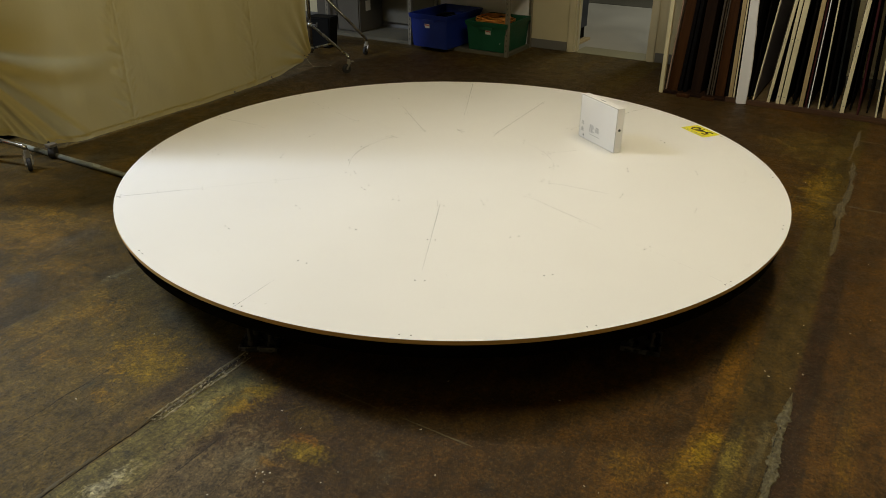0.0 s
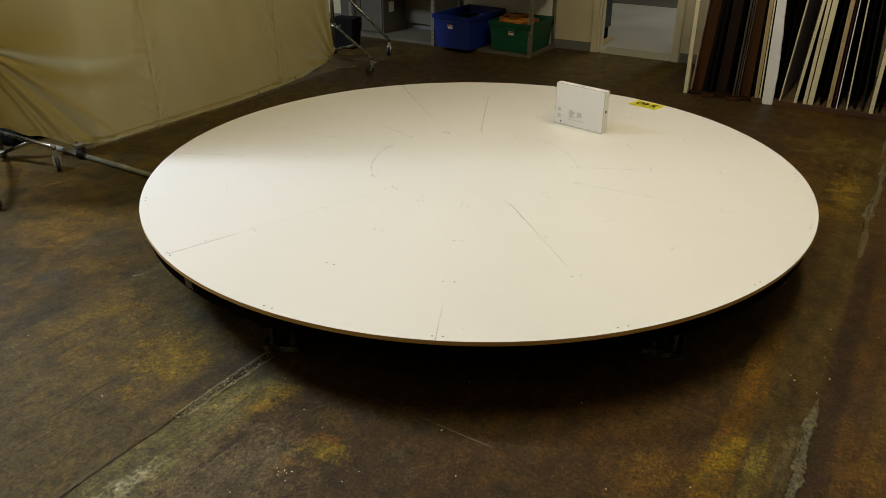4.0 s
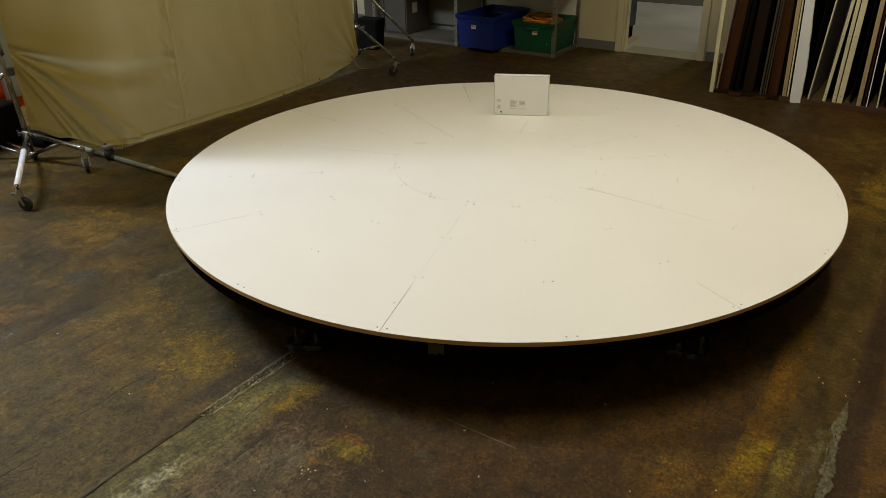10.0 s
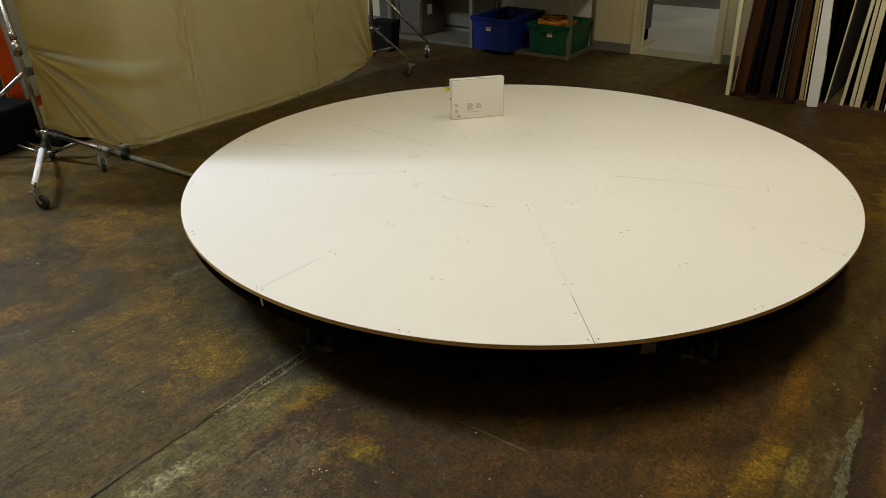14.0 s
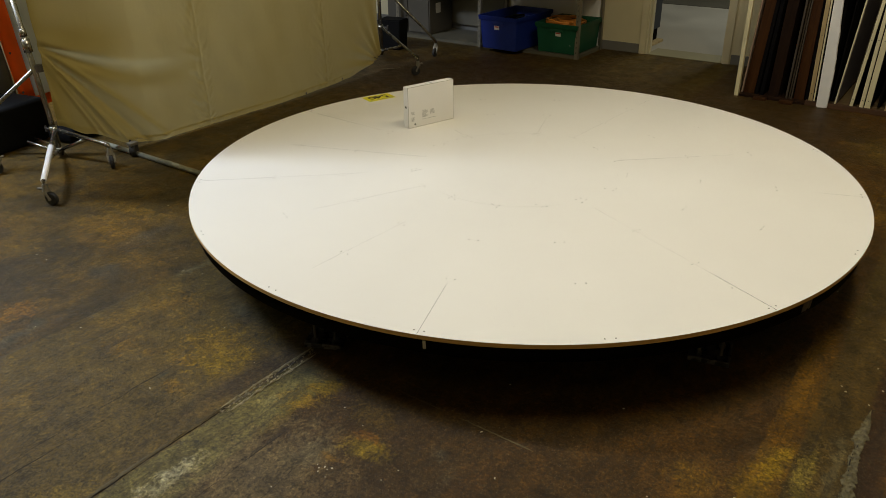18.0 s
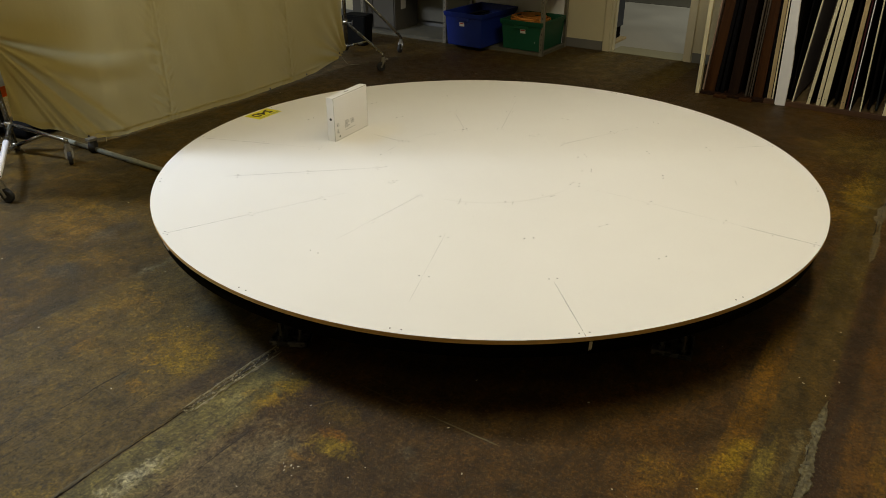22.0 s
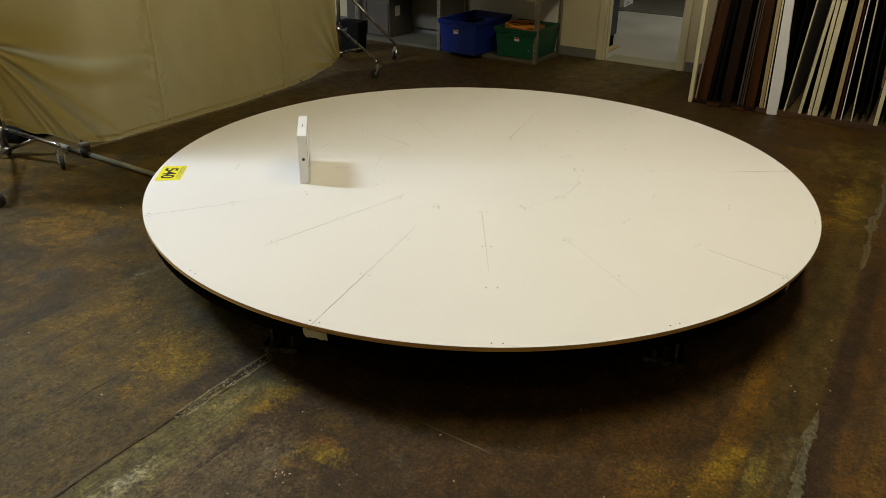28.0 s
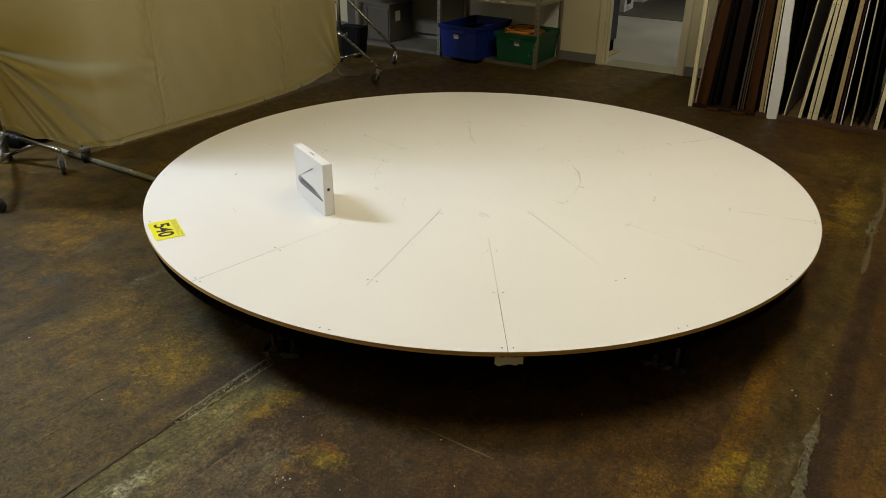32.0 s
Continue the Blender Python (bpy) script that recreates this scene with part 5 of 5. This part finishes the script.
for u in (0.44, 0.66):
    part("block", box(B(), u, u + 0.11, -0.06, -0.001, 0.0, 0.022, 0.003), M["brown_board"], rack, "small brown wooden block")
# Black sheets between the panels stand in for the shade in the gaps.
# material, place along the rack, thickness, lean in degrees
BOARDS = (
    ("pink_board", 0.302, 0.012, 3.2), ("brown_board", 0.321, 0.090, 4.4), ("gap_black", 0.418, 0.03, 3.6), ("gap_black", 0.466, 0.03, 2.8), ("walnut", 0.531, 0.090, 1.9),
    ("grey_edge", 0.685, 0.016, 1.2), ("grey_edge", 0.707, 0.012, 1.2), ("grey_edge", 0.727, 0.012, 1.2),
    ("brown_board", 0.750, 0.082, -0.1), ("gap_black", 0.845, 0.02, -1), ("pine", 0.881, 0.032, -1.4), ("pale_edge", 0.921, 0.012, -1.6),
    ("gap_black", 1.000, 0.030, -1.6), ("gap_black", 1.045, 0.012, 1.6), ("shade_edge", 1.085, 0.011, 4.2), ("pale_edge", 1.203, 0.025, 4.0), ("pale_edge", 1.277, 0.028, 1.4),
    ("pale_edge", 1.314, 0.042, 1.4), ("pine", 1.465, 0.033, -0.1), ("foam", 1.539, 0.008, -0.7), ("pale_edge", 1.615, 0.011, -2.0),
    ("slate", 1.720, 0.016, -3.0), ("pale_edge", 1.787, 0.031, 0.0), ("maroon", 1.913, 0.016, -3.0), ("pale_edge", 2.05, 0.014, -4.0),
    ("pine", 2.10, 0.10, -4.2), ("gap_black", 1.24, 0.008, 3.4), ("gap_black", 1.40, 0.02, 1.0), ("gap_black", 1.66, 0.02, -2.4),
    ("maroon", 1.51, 0.012, -0.4), ("gap_black", 1.85, 0.012, -1.5), ("gap_black", 1.98, 0.012, -3.5),
    ("pale_edge", 2.32, 0.02, -3.0),
)
WORDS = dict(pink_board="pale pink thin board", brown_board="brown stained wooden panel", walnut="dark walnut wooden panel", gap_black="black gap-shade sheet", grey_edge="thin grey sheet", pine="pine-edged panel",
             pale_edge="cream-edged panel", shade_edge="pale-faced cream-edged panel", foam="thin white sheet", slate="slate-grey sheet", maroon="dark maroon sheet")
br = random.Random(21)
for kind, u, w, lean in BOARDS:
    h, d = br.uniform(1.75, 2.05), br.uniform(0.75, 0.95)
    front = br.uniform(0.0, 0.03) + (0.05 if u < 0.86 else 0) + (0.10 if kind in ("gap_black", "slate") and u > 0.86 else 0)
    z = 0.0425 if u > 0.86 else 0.0205
    b = thing("board", room(u, RACK_V + front, z, 0, lean, 0), WORDS[kind] + " standing on edge in the rack", "board", "boards in the rack")
    part("sheet", box(B(), 0, w, 0.0, d, 0.0, h, min(0.0025, w * 0.2)), M["pale_edge" if kind == "shade_edge" else kind], b)
    if kind == "shade_edge":
        part("face", box(B(), w + 0.0003, w + 0.003, 0.004, d - 0.012, 0.004, h - 0.004), M["shade_board"], b, "pale lilac-grey face")
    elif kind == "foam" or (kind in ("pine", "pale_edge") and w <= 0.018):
        # black face, so the shade beside the thin edge is in the colour
        part("face", box(B(), w + 0.0003, w + 0.003, 0.003, d - 0.012, 0.003, h - 0.003), M["gap_black"], b, "black sheet face for the gap shade")
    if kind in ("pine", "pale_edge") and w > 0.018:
        # black again for the shade next to the panel's edge
        part("face", box(B(), w + 0.0003, w + 0.004, 0.012, d - 0.012, 0.012, h - 0.012), M["gap_black"], b, "black panel face for the gap shade")
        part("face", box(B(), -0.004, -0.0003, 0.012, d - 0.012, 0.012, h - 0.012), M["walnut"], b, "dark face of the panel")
        bm = B()
        for zz in (0.06, 0.55, 0.95):
            rod(bm, (w / 2, 0.001, zz), (w / 2, -0.0008, zz), 0.004, 0.004, 8)
        part("nail", bm, M["hole"], b)
# sheet of foam with a torn edge, turned towards the room
foam = thing("foam_sheet", room(0.955, RACK_V - 0.012, 0.001, 0, -2.0, 0), "white foam sheet with a wavy torn edge, standing in the rack", "foam sheet")
bm = B()
out = [(0.0, 0.012), (0.012, 0.0)]
for i in range(40):
    z = 0.003 + i * 0.05
    out.append((0.078 + 0.012 * math.sin(z * 4.2 + 0.4) + 0.006 * noise.noise(Vector((z * 9, 3, 1))), z))
out.append((0.0, out[-1][1]))
lo = [bm.verts.new((x, 0.0, z)) for x, z in out]
hi = [bm.verts.new((x + 0.004, 0.011, z)) for x, z in out]
bm.faces.new(lo)
bm.faces.new(hi[::-1])
for i in range(len(out)):
    bm.faces.new((lo[(i + 1) % len(out)], lo[i], hi[i], hi[(i + 1) % len(out)]))
bmesh.ops.recalc_face_normals(bm, faces=bm.faces)
part("sheet", bm, M["foam"], foam)

# ---- seen through the doorway ----
panel = thing("room_divider", room(-1.23, 5.05, -0.003), "dark blue upright panel on a wooden foot", "panel")
part("sheet", box(B(), -0.02, 0.035, -0.25, 0.25, 0.16, 2.0, 0.004), M["dark_blue"], panel)
part("lower_sheet", box(B(), -0.015, 0.02, -0.22, 0.22, 0.03, 0.1595, 0.004), M["black"], panel)
part("foot", box(B(), -0.06, 0.09, -0.26, 0.26, 0.0, 0.0295, 0.004), M["pine"], panel, "pale wooden foot")
for i, (u, v, w, h) in enumerate(((-2.1, 7.55, 0.5, 0.4), (-2.2, 8.45, 0.5, 0.4), (-2.3, 9.6, 0.45, 0.36), (-2.35, 10.4, 0.5, 0.4))):
    cb = thing("storage_carton", room(u, v, -0.003, 0, 0, 4), "white printed cardboard carton on the next room's floor", "carton", "storage cartons")
    part("body", box(B(), -0.5, 0.0, -w / 2, w / 2, 0.0, h, 0.005), M["carton"], cb)
    part("print", box(B(), 0.0004, 0.0016, -0.14, 0.10, 0.10, 0.28), M["print_dark"], cb, "dark printed block")
    bm = B()
    for k in range(3):
        box(bm, 0.0004, 0.0014, -0.18, 0.05 - 0.03 * k, 0.03 + 0.018 * k, 0.038 + 0.018 * k)
    part("print_line", bm, M["print_mid"], cb)
# the next room's floor is darker grey from here to its far end
setting("dark_floor_area", box(B(), -3.0, 4.6, 7.9, 12.9, -0.0035, 0.002), worn("dark_grey_floor", (0.105, 0.098, 0.075), 0.6, 0, 0.2), "darker grey floor area", "floor")

# ---- litter on the floor ----
litter = tagged(new("litter"), "scattered white paper chips and crumbs on the concrete", "litter", "", "stuff")
litter.matrix_world = ROOM.copy()
bm = B()
lr = random.Random(11)
CHIPS = ((1.74, -1.51), (1.50, -1.67), (0.43, -2.36), (-1.06, -2.17), (-0.50, -1.79), (0.15, -1.79), (-1.12, -1.55), (-1.01, -1.51), (0.48, -1.94), (2.00, -0.20), (2.01, -0.45), (1.91, -0.66), (1.93, -0.69), (2.02, -0.73), (2.19, -0.16), (2.26, 0.01), (2.21, 0.62), (1.62, -1.73), (1.28, -2.16), (2.42, -0.40), (2.46, -0.42), (-1.12, -0.55), (0.72, -2.12), (0.55, -2.22), (1.5, -2.2), (0.35, -1.9), (0.50, -2.20), (0.515, -2.185), (0.53, -2.19), (0.54, -2.175), (0.51, -2.215), (0.485, -2.19), (0.74, -2.05))
for i in range(170):
    if i < len(CHIPS):
        u, v, s = *CHIPS[i], lr.uniform(0.0022, 0.0044)
    else:
        u, v, s = lr.uniform(-3, 3.2), lr.uniform(-3.2, 3.2), lr.uniform(0.0015, 0.0045)
    a = lr.uniform(0, 6.28)
    box(bm, -s, s, -s * lr.uniform(0.25, 0.6), s * 0.4, 0.0005, 0.0012 + s * 0.25, 0, pose(u, v, 0, 0, 0, math.degrees(a)))
me = mesh_of("litter", bm, M["chip"])
litter_mesh = new("chips", me)
litter_mesh.parent = litter


# ---- what moves ----
SPIN = 5.92


def motions():
    steps = [2.0 * i for i in range(17)]
    walk(deck, [(t, Matrix.Rotation(radians(SPIN * t), 4, "Z")) for t in steps])
    walk(carton, [(t, Matrix.Rotation(radians(SPIN * t), 4, "Z") @ CARTON) for t in steps])


motions()
